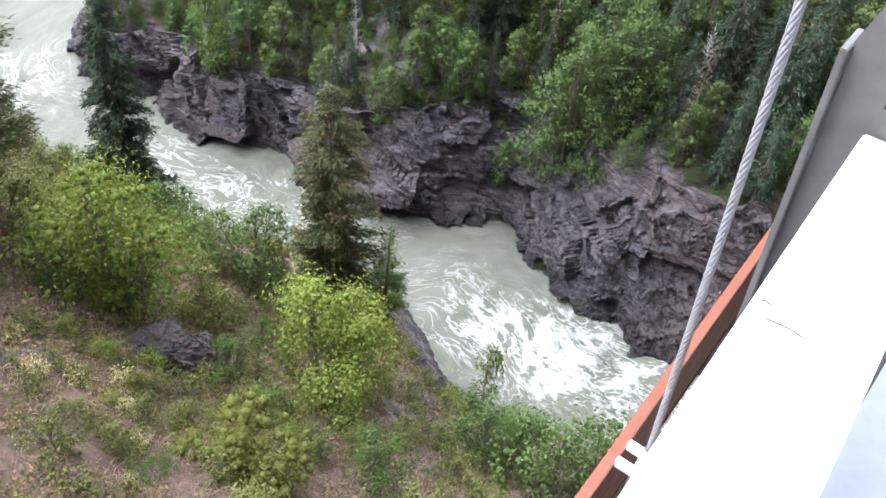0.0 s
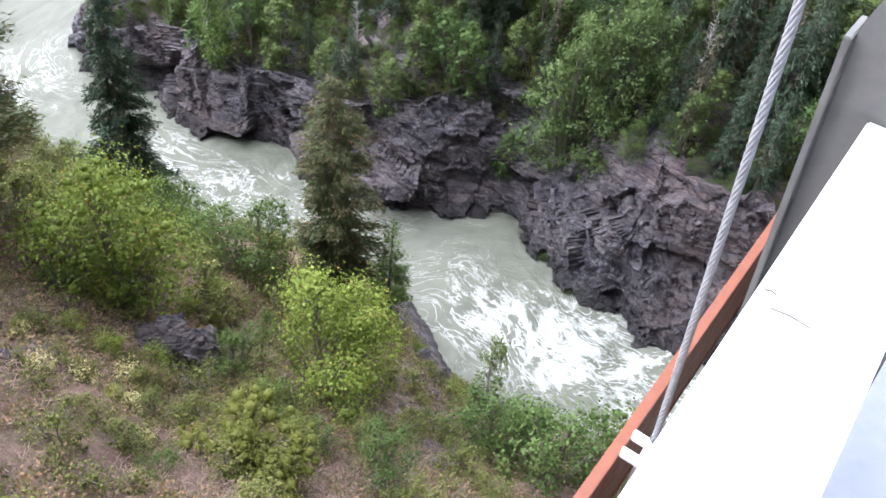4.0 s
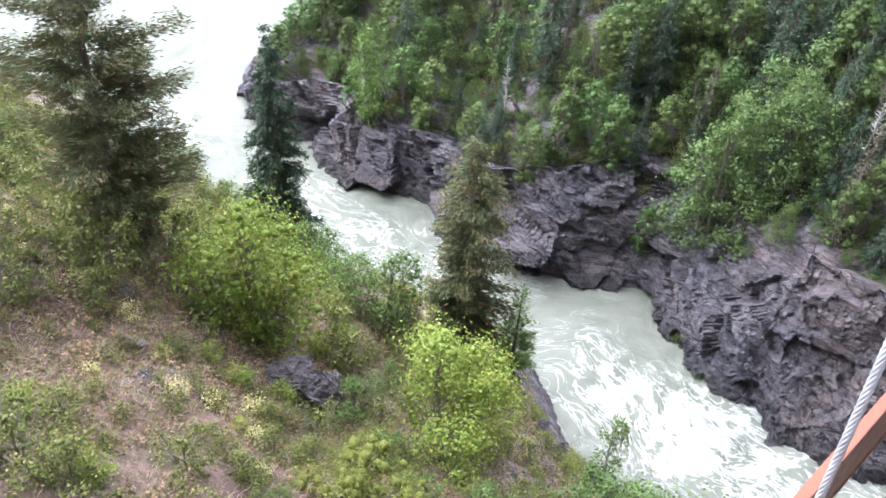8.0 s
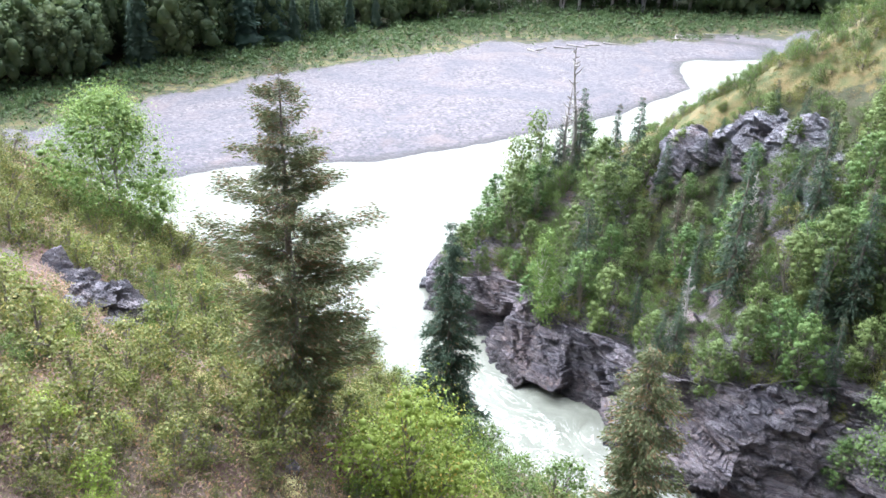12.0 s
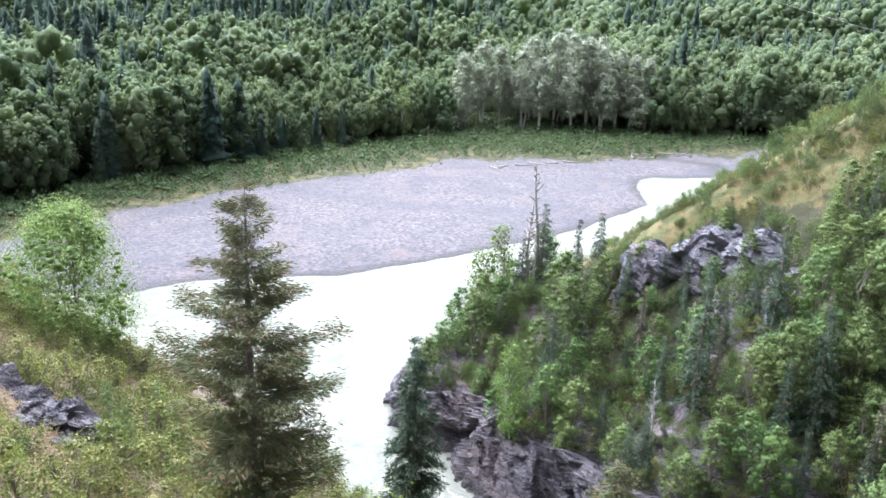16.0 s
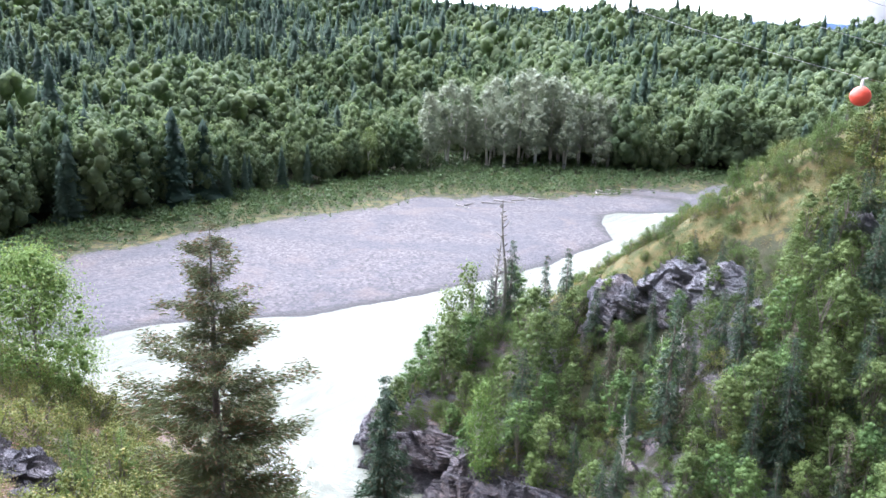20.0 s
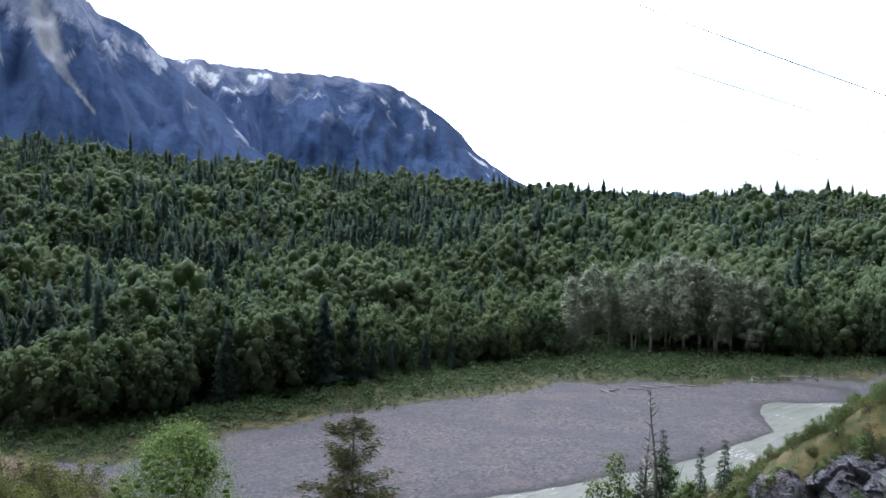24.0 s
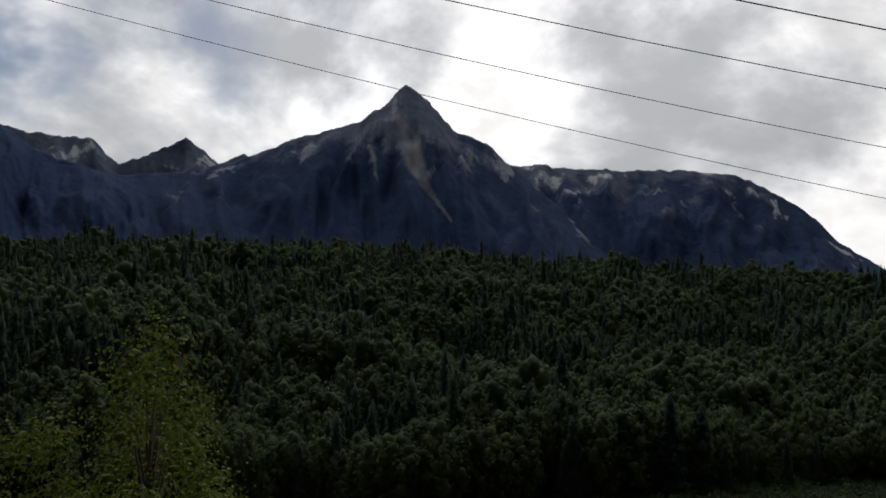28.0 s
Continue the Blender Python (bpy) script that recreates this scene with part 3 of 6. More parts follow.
def ball_mesh(level):
    bm = bmesh.new()
    bmesh.ops.create_icosphere(bm, subdivisions=level, radius=1.0)
    v = np.array([tuple(q.co) for q in bm.verts])
    f = np.array([[q.index for q in fc.verts] for fc in bm.faces])
    bm.free()
    return v, f


BALL, BALL_FACES = ball_mesh(1)


def lumps(centres, radius, g, squash=0.8):
    """The dense inner foliage of each clump: a small rough lump."""
    n, m = len(centres), len(BALL)
    v = centres[:, None] + BALL[None] * (radius * g.uniform(0.65, 1.15, (n, 1)))[..., None] * np.array([1, 1, squash]) * g.uniform(0.72, 1.2, (n, m, 1))
    return v.reshape(-1, 3), (BALL_FACES[None] + (np.arange(n) * m)[:, None, None]).reshape(-1, 3)


def broadleaf_arrays(h, r, g, clumps, leaves, size, stems=1, low=0.25, slim=1.0, spread=0.26, foot=(0.0, 0.0), dense=0.0):
    """Stems that fork into limbs, each limb ending in loose clumps of leaves."""
    wood, centres = [], []
    lobes = [(g.uniform(0, 6.28), g.uniform(0.2, 0.55)) for _ in range(4)]
    for c in range(clumps):
        f = low + (1 - low) * g.random() ** 0.85
        belly = math.sin(math.pi * min(1, (f - low) / (1 - low) * 0.80 + 0.17)) ** 0.75
        a = g.random() * 2 * math.pi
        lump = 0.72 + sum(k * max(0, math.cos(a - p)) * 0.35 for p, k in lobes)
        rad = r * belly * lump * math.sqrt(g.uniform(0.12, 1.0)) * slim
        centres.append((foot[0] + rad * math.cos(a), foot[1] + rad * math.sin(a), f * h * g.uniform(0.93, 1.0)))
    centres = np.array(centres)
    for s in range(stems):
        off = g.normal(0, 0.06 * r * (stems > 1), 2)
        lean = g.normal(0, 0.05, 2) * h * (1 + (stems > 1) * 2.0) + np.array(foot)
        zz = np.linspace(-0.4, h * 0.86, 7)
        up = np.maximum(zz / h, 0) ** 1.4
        ax = np.stack([off[0] + 0.3 * foot[0] + lean[0] * up, off[1] + 0.3 * foot[1] + lean[1] * up, zz], -1)
        wood.append(tube(ax, np.linspace((0.017 * h + 0.02) / math.sqrt(stems), 0.02, 7), 6))
        for c in centres[s::stems][: max(5, 22 // stems)]:
            z0 = max(0.15 * h, c[2] * 0.62)
            b = np.array([np.interp(z0, zz, ax[:, k]) for k in range(3)])
            m = (b + c) / 2 + np.array([0, 0, 0.04 * h])
            wood.append(tube(np.stack([b, m, c]), [0.012 * h ** 0.8 + 0.008, 0.02, 0.008], 4))
    k = g.poisson(leaves, clumps) + 3
    idx = np.repeat(np.arange(clumps), k)
    P = centres[idx] + g.normal(0, 1, (len(idx), 3)) * np.array([r * spread, r * spread, r * spread * 0.75])
    P[:, 2] = np.maximum(P[:, 2], 0.05 * h)
    L = size * g.uniform(0.6, 1.4, len(P))
    face = unit((P - centres[idx]) / (r * spread) * 0.7 + (P - np.array([foot[0], foot[1], 0])) / np.array([r, r, h]) * 0.5 + np.array([0, 0, 0.2]))
    D = unit(np.cross(face, unit(g.normal(size=P.shape))) + face * 0.25)
    leaf = blades(P, D, L, L * 0.7, 0.15, g, face, 0.8)
    return join(wood), leaf, (lumps(centres, dense * r * spread, g) if dense else None)


def broadleaf_meshes(h, r, seed, clumps, leaves, size, leaf, bark, stems=1, low=0.25, slim=1.0, spread=0.26, dense=0.0, crowns=1, throw=0.55):
    """A tree with one crown, or with several leaders of unequal height that stand close together."""
    g = np.random.default_rng(seed)
    wood, V, F4, F3, off = [], [], [], [], 0
    for c in range(crowns):
        a = c * 2.4 + g.normal(0, 0.4)
        o = (0.0, 0.0) if crowns == 1 or c == 0 else (r * throw * g.uniform(0.6, 1.1) * math.cos(a), r * throw * g.uniform(0.6, 1.1) * math.sin(a))
        q = 1.0 if c == 0 else g.uniform(0.55, 0.9)
        rr = r if crowns == 1 else r * g.uniform(0.52, 0.72)
        w, (v, f), core = broadleaf_arrays(h * q, rr, g, max(6, clumps // crowns), leaves, size, max(1, stems // crowns), low, slim, spread * (1 if crowns == 1 else 1.35), o, dense)
        wood.append(w)
        V.append(v)
        F4.append(f + off)
        off += len(v)
        if core:
            V.append(core[0])
            F3.append(core[1] + off)
            off += len(core[0])
    tv, tf = join(wood)
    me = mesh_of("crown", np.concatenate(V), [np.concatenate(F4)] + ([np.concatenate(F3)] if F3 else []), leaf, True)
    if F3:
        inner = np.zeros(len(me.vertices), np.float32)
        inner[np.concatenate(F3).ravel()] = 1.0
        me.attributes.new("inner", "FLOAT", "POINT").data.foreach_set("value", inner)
    return mesh_of("trunk", tv, tf, bark, True), me


def plant(name, meshes, x, y, size, label, category, group="", turn=None, lean=0.0, sink=0.25, names=("trunk", "crown"), z=None):
    """A tree or shrub as a thing: an empty at its foot with its parts."""
    foot = new(name)
    foot.empty_display_size = 0.3
    t = rng.uniform(0, 360) if turn is None else turn
    foot.matrix_world = pose(x, y, (float(ground(x, y)) if z is None else float(z)) - sink, lean * math.cos(t), lean * math.sin(t), t) @ Matrix.Diagonal((size, size, size, 1))
    for nm, me in zip(names, meshes):
        part(nm, me, None, foot)
    return tagged(foot, label, category, group)

# ---- ground, one sheet to the horizon ----


def stretched(lo, hi, step, far_lo, far_hi, growth=1.12):
    """Even steps from lo to hi, then steps that grow to the far limits."""
    mid = list(np.arange(lo, hi + step * 0.5, step))
    s, v = step, mid[-1]
    while v < far_hi:
        s *= growth
        v += s
        mid.append(min(v, far_hi))
    s, v = step, mid[0]
    while v > far_lo:
        s *= growth
        v -= s
        mid.insert(0, max(v, far_lo))
    return np.array(mid)


def sheet(name, xs, ys, zfun, material, keep=None):
    X, Y = np.meshgrid(xs, ys)
    Z = zfun(X, Y)
    nx, ny = len(xs), len(ys)
    i, j = np.meshgrid(np.arange(nx - 1), np.arange(ny - 1))
    a = (j * nx + i).ravel()
    f = np.stack([a, a + 1, a + nx + 1, a + nx], -1)
    if keep is not None:
        f = f[keep(X, Y).ravel()[f].any(1)]
    return mesh_of(name, np.stack([X, Y, Z], -1).reshape(-1, 3), f, material, True), X, Y, Z


def cover_masks(x, y, z, sl, sr, sf, sv):
    """Shares of bare rock, grass and gravel."""
    rock = np.where(sr > -4, sstep(16, 8, sr) * sstep(-3, 0, sr), 0)
    rock = np.maximum(rock, np.where((sr > 0) & (sr < 80), 0.62 * (fbm(x / 9, y / 9, 61, 3) > 0.16) * sstep(60, 20, sr), 0))
    rock = np.maximum(rock, np.where(sl > -4, sstep(9, 4, sl) * 0.85, 0))
    rock = np.maximum(rock, np.where(sl > 6, 0.7 * sstep(0.34, 0.46, fbm(x / 8, y / 8, 67, 4)), 0))
    strip = np.abs(x - np.interp(y, [26, 44, 54], [1.0, -0.4, -0.6]) - 1.2 * fbm(x / 5, y / 5, 69, 3))
    rock = np.maximum(rock, np.where((sl > 0) & (y > 23) & (y < 56), 0.95 * sstep(3.0, 1.2, strip), 0))
    grass = np.where(sl > 4, 0.92, 0.0)
    ridge = (sr > 18) * sstep(0.72, 0.84, z / ridge_height(x, y)) * sstep(-40, -30, x)
    grass = np.maximum(grass, ridge)
    veg = -side(x, y, VEG_LINE)
    gravel = np.where((sf > -12) & (sl < 0) & (sr < 0), sstep(6, -4, veg + 9 * fbm(x / 16, y / 16, 71, 3)), 0.0)
    gravel = np.where((sl > -1) | (sr > -1), 0, gravel)
    grass = np.where((veg > -6) & (sv < 6) & (sf > 0), 0.5, grass)
    return rock, grass, gravel


def make_ground():
    xs = stretched(-100, 46, 0.55, -4800, 4800)
    ys = stretched(8, 124, 0.55, -4800, 4800)
    me, X, Y, Z = sheet("ground", xs, ys, ground, GROUND)
    z, sl, sr, sf, sv = ground_parts(X, Y)
    rock, grass, gravel = cover_masks(X, Y, z, sl, sr, sf, sv)
    col = np.stack([rock, grass, gravel, np.ones_like(rock)], -1).reshape(-1, 4).astype(np.float32)
    gold = np.maximum(sstep(8, 18, sr), (sf > 0) & (sl < 0)).ravel().astype(np.float32)
    me.attributes.new("gold", "FLOAT", "POINT").data.foreach_set("value", gold)
    me.color_attributes.new("cover", "FLOAT_COLOR", "POINT").data.foreach_set("color", col.ravel())
    tagged(new("ground", me), "steep canyon ground of dry grass, slate rock and river gravel", "ground", kind="structure")


make_ground()


# ---- the river ----
RAPIDS = [(14, 58, 8, 1.0), (6, 61, 6, 0.75), (22, 54, 8, 0.8), (-14, 71, 6, 0.55), (-27, 77, 6, 0.6), (3, 66, 5, 0.35), (-62, 92, 9, 0.45), (-36, 80, 5, 0.5), (34, 48, 10, 0.6)]


def make_water():
    xs = stretched(-110, 50, 0.6, -1600, 950)
    ys = stretched(40, 110, 0.6, -900, 620)
    def rapid(X, Y):
        r = np.zeros_like(X)
        for x, y, w, s in RAPIDS:
            r = np.maximum(r, s * np.exp(-((X - x) ** 2 + (Y - y) ** 2) / (w * w)))
        return r
    def zf(X, Y):
        r = rapid(X, Y)
        calm = np.exp(-np.maximum(0, np.hypot(X - 0, Y - 65) - 60) / 40)
        return 0.02 + (0.10 + 0.85 * r) * calm * fbm(X / 3.4, Y / 2.6, 81, 4) * 1.3
    me, X, Y, Z = sheet("water", xs, ys, zf, WATER, lambda X, Y: ground(X, Y) < 1.2)
    me.attributes.new("rapid", "FLOAT", "POINT").data.foreach_set("value", rapid(X, Y).ravel().astype(np.float32))
    # coordinates that run with the current: along the bank, and across
    s = side(X, Y, RIGHT_SHORE)
    u = (X * 0.87 - Y * 0.49)
    flow = np.stack([u, -s, np.zeros_like(s)], -1).reshape(-1, 3).astype(np.float32)
    me.attributes.new("flow", "FLOAT_VECTOR", "POINT").data.foreach_set("vector", flow.ravel())
    tagged(new("water", me), "milky grey-green glacial river with white rapids", "river", kind="structure")


make_water()


# ---- distant mountains ----
def mountain(name, ridge, dist, depth, label, seed, snow, rocky, chutes=()):
    """A mountain with a ridge line given by a few summits and cols (degrees round, degrees up), with spurs and gullies on its flanks."""
    az = np.linspace(ridge[0][0], ridge[-1][0], 420)
    el = np.interp(az, [p[0] for p in ridge], [p[1] for p in ridge])
    el = el + 0.22 * fbm(az * 1.3, az * 0, seed, 5, 0.6)
    v = np.concatenate([np.linspace(-0.25, 0, 8)[:-1], np.linspace(0, 1, 70)])
    A, V = np.meshgrid(np.radians(az), v)
    top = EYE + dist * np.tan(np.radians(el))[None, :] * np.ones_like(V)
    q = np.clip(V, 0, 1)
    spur = 0.9 - 2.6 * np.abs(fbm(np.degrees(A) * 0.30 + 0.5 * fbm(np.degrees(A) * 0.25, V * 2, seed + 3, 2), V * 0.9, seed + 7, 5, 0.5))
    Z = 40 + (top - 40) * np.where(V < 0, 1 + V * 1.6, (1 - q) ** 1.12) + spur * (top - 40) * 0.13 * np.sin(math.pi * np.clip(q * 1.02, 0, 1)) 
    D = dist - depth * V + 200 * fbm(np.degrees(A) * 0.4, V * 1.5, seed + 11, 4, 0.5) * np.sin(math.pi * q)
    X, Y = D * np.sin(A), D * np.cos(A)
    n = len(az)
    i, j = np.meshgrid(np.arange(n - 1), np.arange(len(v) - 1))
    a = (j * n + i).ravel()
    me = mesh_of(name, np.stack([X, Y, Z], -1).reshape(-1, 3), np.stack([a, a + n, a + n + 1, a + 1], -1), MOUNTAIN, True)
    hi = (Z - 40) / 900.0 * rocky
    me.attributes.new("high", "FLOAT", "POINT").data.foreach_set("value", hi.ravel().astype(np.float32))
    fall = np.stack([np.degrees(A) * 0.5 + 0.5 * fbm(np.degrees(A) * 0.22, V * 2.5, seed + 21, 3) + q * 0.8, q * 4.5 + seed, 0 * V], -1).reshape(-1, 3).astype(np.float32)
    me.attributes.new("fall", "FLOAT_VECTOR", "POINT").data.foreach_set("vector", fall.ravel())
    me.attributes.new("snow", "FLOAT", "POINT").data.foreach_set("value", (snow * sstep(0.55, 0.95, Z / top)).ravel().astype(np.float32))
    el_v, az_v = np.degrees(np.arctan2(Z - EYE, D)), np.degrees(A) + 0.25 * fbm(Z / 60, np.degrees(A), seed + 31, 3)
    bare = np.zeros_like(Z)
    for line in chutes:
        c = np.interp(el_v, [p[0] for p in line], [p[1] for p in line])
        w = np.interp(el_v, [p[0] for p in line], [p[2] for p in line])
        bare = np.maximum(bare, sstep(1.0, 0.45, np.abs(az_v - c) / w) * (el_v > line[0][0]) * (el_v < line[-1][0]))
    me.attributes.new("chute", "FLOAT", "POINT").data.foreach_set("value", bare.ravel().astype(np.float32))
    return tagged(new(name, me), label, "mountain", kind="structure")


CHUTES = [[(6.2, -56.7, 0.15), (7.6, -57.9, 0.22), (9.0, -58.9, 0.5), (10.2, -59.2, 0.95), (11.4, -59.5, 0.9), (12.6, -59.9, 0.6), (13.8, -60.9, 0.35)],
          [(8.6, -59.2, 0.15), (9.6, -58.3, 0.35), (9.9, -58.0, 0.3)], [(9.0, -62.0, 0.12), (11.5, -62.6, 0.18)]]

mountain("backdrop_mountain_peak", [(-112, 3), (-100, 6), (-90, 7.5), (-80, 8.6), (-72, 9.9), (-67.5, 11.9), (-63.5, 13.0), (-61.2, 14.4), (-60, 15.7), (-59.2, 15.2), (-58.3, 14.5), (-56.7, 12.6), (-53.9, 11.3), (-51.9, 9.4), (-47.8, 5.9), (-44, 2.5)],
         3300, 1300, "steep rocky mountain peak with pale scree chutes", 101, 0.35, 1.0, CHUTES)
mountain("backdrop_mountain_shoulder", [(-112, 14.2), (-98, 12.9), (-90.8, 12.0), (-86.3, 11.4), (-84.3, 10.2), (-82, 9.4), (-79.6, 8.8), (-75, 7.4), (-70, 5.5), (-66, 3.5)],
         3000, 1100, "dark wooded mountain shoulder, blue with distance haze", 191, 0.0, 0.55)
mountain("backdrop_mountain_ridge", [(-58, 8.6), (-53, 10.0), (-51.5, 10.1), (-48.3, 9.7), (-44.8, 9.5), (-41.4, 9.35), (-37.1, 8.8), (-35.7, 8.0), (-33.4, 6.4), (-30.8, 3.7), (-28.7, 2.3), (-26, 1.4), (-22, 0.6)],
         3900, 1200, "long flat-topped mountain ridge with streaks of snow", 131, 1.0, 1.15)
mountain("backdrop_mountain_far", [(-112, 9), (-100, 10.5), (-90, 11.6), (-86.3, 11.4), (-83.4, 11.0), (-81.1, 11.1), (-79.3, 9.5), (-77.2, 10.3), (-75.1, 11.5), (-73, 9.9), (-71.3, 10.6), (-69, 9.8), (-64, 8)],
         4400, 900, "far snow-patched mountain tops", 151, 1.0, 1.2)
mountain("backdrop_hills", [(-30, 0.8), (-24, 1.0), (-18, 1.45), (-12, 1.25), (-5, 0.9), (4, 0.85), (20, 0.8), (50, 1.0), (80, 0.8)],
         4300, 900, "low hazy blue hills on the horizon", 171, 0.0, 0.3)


# ---- the forest on the far side of the river ----
def far_tree_points(n_try, seed, near, far, space):
    g = np.random.default_rng(seed)
    az = np.radians(g.uniform(-96, 12, n_try))
    d = np.sqrt(g.uniform(near ** 2, far ** 2, n_try))
    x, y = d * np.sin(az), d * np.cos(az)
    z, sl, sr, sf, sv = ground_parts(x, y)
    # this wedge of view is left open so the cottonwoods show from the camera
    ok = (sv > 3) & (sl < -3) & (sr < -3) & ~((np.abs(np.degrees(az) + 18.3) < 7.2) & (d < 398))
    x, y, z, d, sv = x[ok], y[ok], z[ok], d[ok], sv[ok]
    # one tree a cell
    cell = np.stack([np.floor(x / space), np.floor(y / space)], -1).astype(np.int64)
    _, first = np.unique(cell[:, 0] * 100003 + cell[:, 1], return_index=True)
    return x[first], y[first], z[first], d[first], sv[first]


def broad_template(seed, n, k, leaf):
    """A crown one metre high: rough lumps of foliage on a leader, with small sprays standing out of them."""
    g = np.random.default_rng(seed)
    f = 0.20 + 0.72 * (np.arange(n) + g.random(n) * 0.7) / n
    a = np.arange(n) * 2.4 + g.normal(0, 0.6, n)
    belly = 0.150 * np.sin(math.pi * np.clip(f * 0.88 + 0.04, 0, 1)) ** 0.7 * np.sqrt(g.uniform(0.15, 1.2, n))
    c = np.stack([belly * np.cos(a), belly * np.sin(a), f], -1)
    r = 0.32 / math.sqrt(n)
    core, cf = lumps(c, r * (1.25 - 0.5 * f)[:, None] * np.ones((n, 1)), g, 1.5)
    i = g.integers(0, n, k)
    u = unit(g.normal(size=(k, 3)) + np.array([0, 0, 0.4]) + 0.8 * unit(c[i] * np.array([1, 1, 0])))
    P = c[i] + u * (r * g.uniform(0.9, 1.7, k) * (1.25 - 0.5 * f[i]))[:, None] * np.array([1, 1, 1.4])
    D = unit(np.cross(u, unit(g.normal(size=u.shape))) + u * 0.3)
    L = leaf * g.uniform(0.6, 1.3, k)
    v, fc = blades(P - D * L[:, None] * 0.4, D, L, L * 0.8, 0.1, g, unit(u + 0.8 * c[i] / 0.15 * np.array([1, 1, 0]) + np.array([0, 0, 0.3])), 0.12)
    return core, cf, v, fc


def cone_template(seed, n, k, leaf):
    """A conifer one metre high: ragged drooping skirts of branches round a leader, with sprays at their rims."""
    g = np.random.default_rng(seed)
    m = 9
    V, F = [], []
    for q in range(n):
        f = 0.10 + 0.84 * q / n
        rad = (0.135 * (1 - f) ** 0.75 + 0.010) * g.uniform(0.8, 1.15)
        t = np.arange(m) * 2 * math.pi / m + g.uniform(0, 1)
        rim = rad * np.where(np.arange(m) % 2 == 0, 1.0, 0.72) * g.uniform(0.75, 1.25, m)
        V.append(np.concatenate([[[0, 0, f + 2.2 / n * 0.84]], np.stack([rim * np.cos(t), rim * np.sin(t), f - 0.35 * rim + g.normal(0, 0.008, m)], -1)]))
        F.append(np.stack([np.zeros(m, int), 1 + np.arange(m), 1 + (np.arange(m) + 1) % m], -1) + q * (m + 1))
    core, cf = np.concatenate(V), np.concatenate(F)
    f = 0.08 + 0.90 * np.sort(g.random(k)) ** 1.15
    a = g.uniform(0, 2 * math.pi, k)
    rad = 0.135 * (1 - f) ** 0.75 * g.uniform(0.6, 1.0, k) + 0.004
    P = np.stack([rad * np.cos(a), rad * np.sin(a), f], -1)
    out = np.stack([np.cos(a), np.sin(a), 0 * a], -1)
    D = unit(out + g.normal(0, 0.3, (k, 3)) + np.array([0, 0, -0.35]))
    L = leaf * g.uniform(0.7, 1.3, k) * (1.1 - 0.6 * f)
    v, fc = blades(P, D, L, L * 0.6, 0.1, g, unit(out + np.array([0, 0, 0.55])), 0.15)
    return core, cf, v, fc


def far_wood(pts, name, label, seed, templates, material, low, high, wide):
    """Many trees from a few templates, each turned, sized and toned by itself."""
    g = np.random.default_rng(seed)
    x, y, z, d, sv = pts
    n = len(x)
    h = (low + (high - low) * g.beta(1.8, 1.8, n)) * (0.80 + 0.7 * (fbm(x / 60, y / 60, 91, 2) + 0.25)) * np.where(g.random(n) < 0.10, 1.25, 1.0)
    w = h * g.uniform(0.75, 1.35, n) * wide
    tone = g.beta(1.3, 1.7, n) + 0.55 * fbm(x / 30, y / 30, 95, 3)
    turn = g.uniform(0, 6.28, n)
    pick = g.integers(0, len(templates), n)
    V, F3, F4, T, off = [], [], [], [], 0
    for k, (core, cf, lv, lf) in enumerate(templates):
        m = pick == k
        # cores are toned darker than the sprays: inner shade put into the colour
        for verts, faces, bag, drop in ((core, cf, F3, 0.0), (lv, lf, F4, 0.08)):
            c, s = np.cos(turn[m])[:, None], np.sin(turn[m])[:, None]
            p = np.stack([x[m][:, None] + w[m][:, None] * (c * verts[:, 0] - s * verts[:, 1]), y[m][:, None] + w[m][:, None] * (s * verts[:, 0] + c * verts[:, 1]),
                          z[m][:, None] + h[m][:, None] * verts[:, 2]], -1)
            cnt = int(m.sum())
            V.append(p.reshape(-1, 3))
            bag.append((faces[None] + (np.arange(cnt) * len(verts))[:, None, None]).reshape(-1, faces.shape[1]) + off)
            T.append(np.repeat(tone[m] + drop, len(verts)))
            off += cnt * len(verts)
    me = mesh_of(name, np.concatenate(V), [np.concatenate(F3), np.concatenate(F4)], material, True)
    me.attributes.new("tone", "FLOAT", "POINT").data.foreach_set("value", np.concatenate(T).astype(np.float32))
    tagged(new(name, me), label, "forest", kind="stuff")


def split_points(pts, share, seed):
    g = np.random.default_rng(seed)
    x, y = pts[0], pts[1]
    az = np.degrees(np.arctan2(x, y))
    m = g.random(len(x)) < np.clip(share + 0.35 * sstep(-35, -8, az) - 0.12 * sstep(-35, -70, az) + 1.3 * fbm(x / 45, y / 45, seed, 3), 0.08, 0.96)
    return tuple(p[m] for p in pts), tuple(p[~m] for p in pts)


near_pts = far_tree_points(120000, 3, 225, 560, 7.4)
hill_pts = far_tree_points(150000, 4, 560, 1150, 10.4)
front = near_pts[4] < 40
front_pts, back_pts = tuple(p[front] for p in near_pts), tuple(p[~front] for p in near_pts)
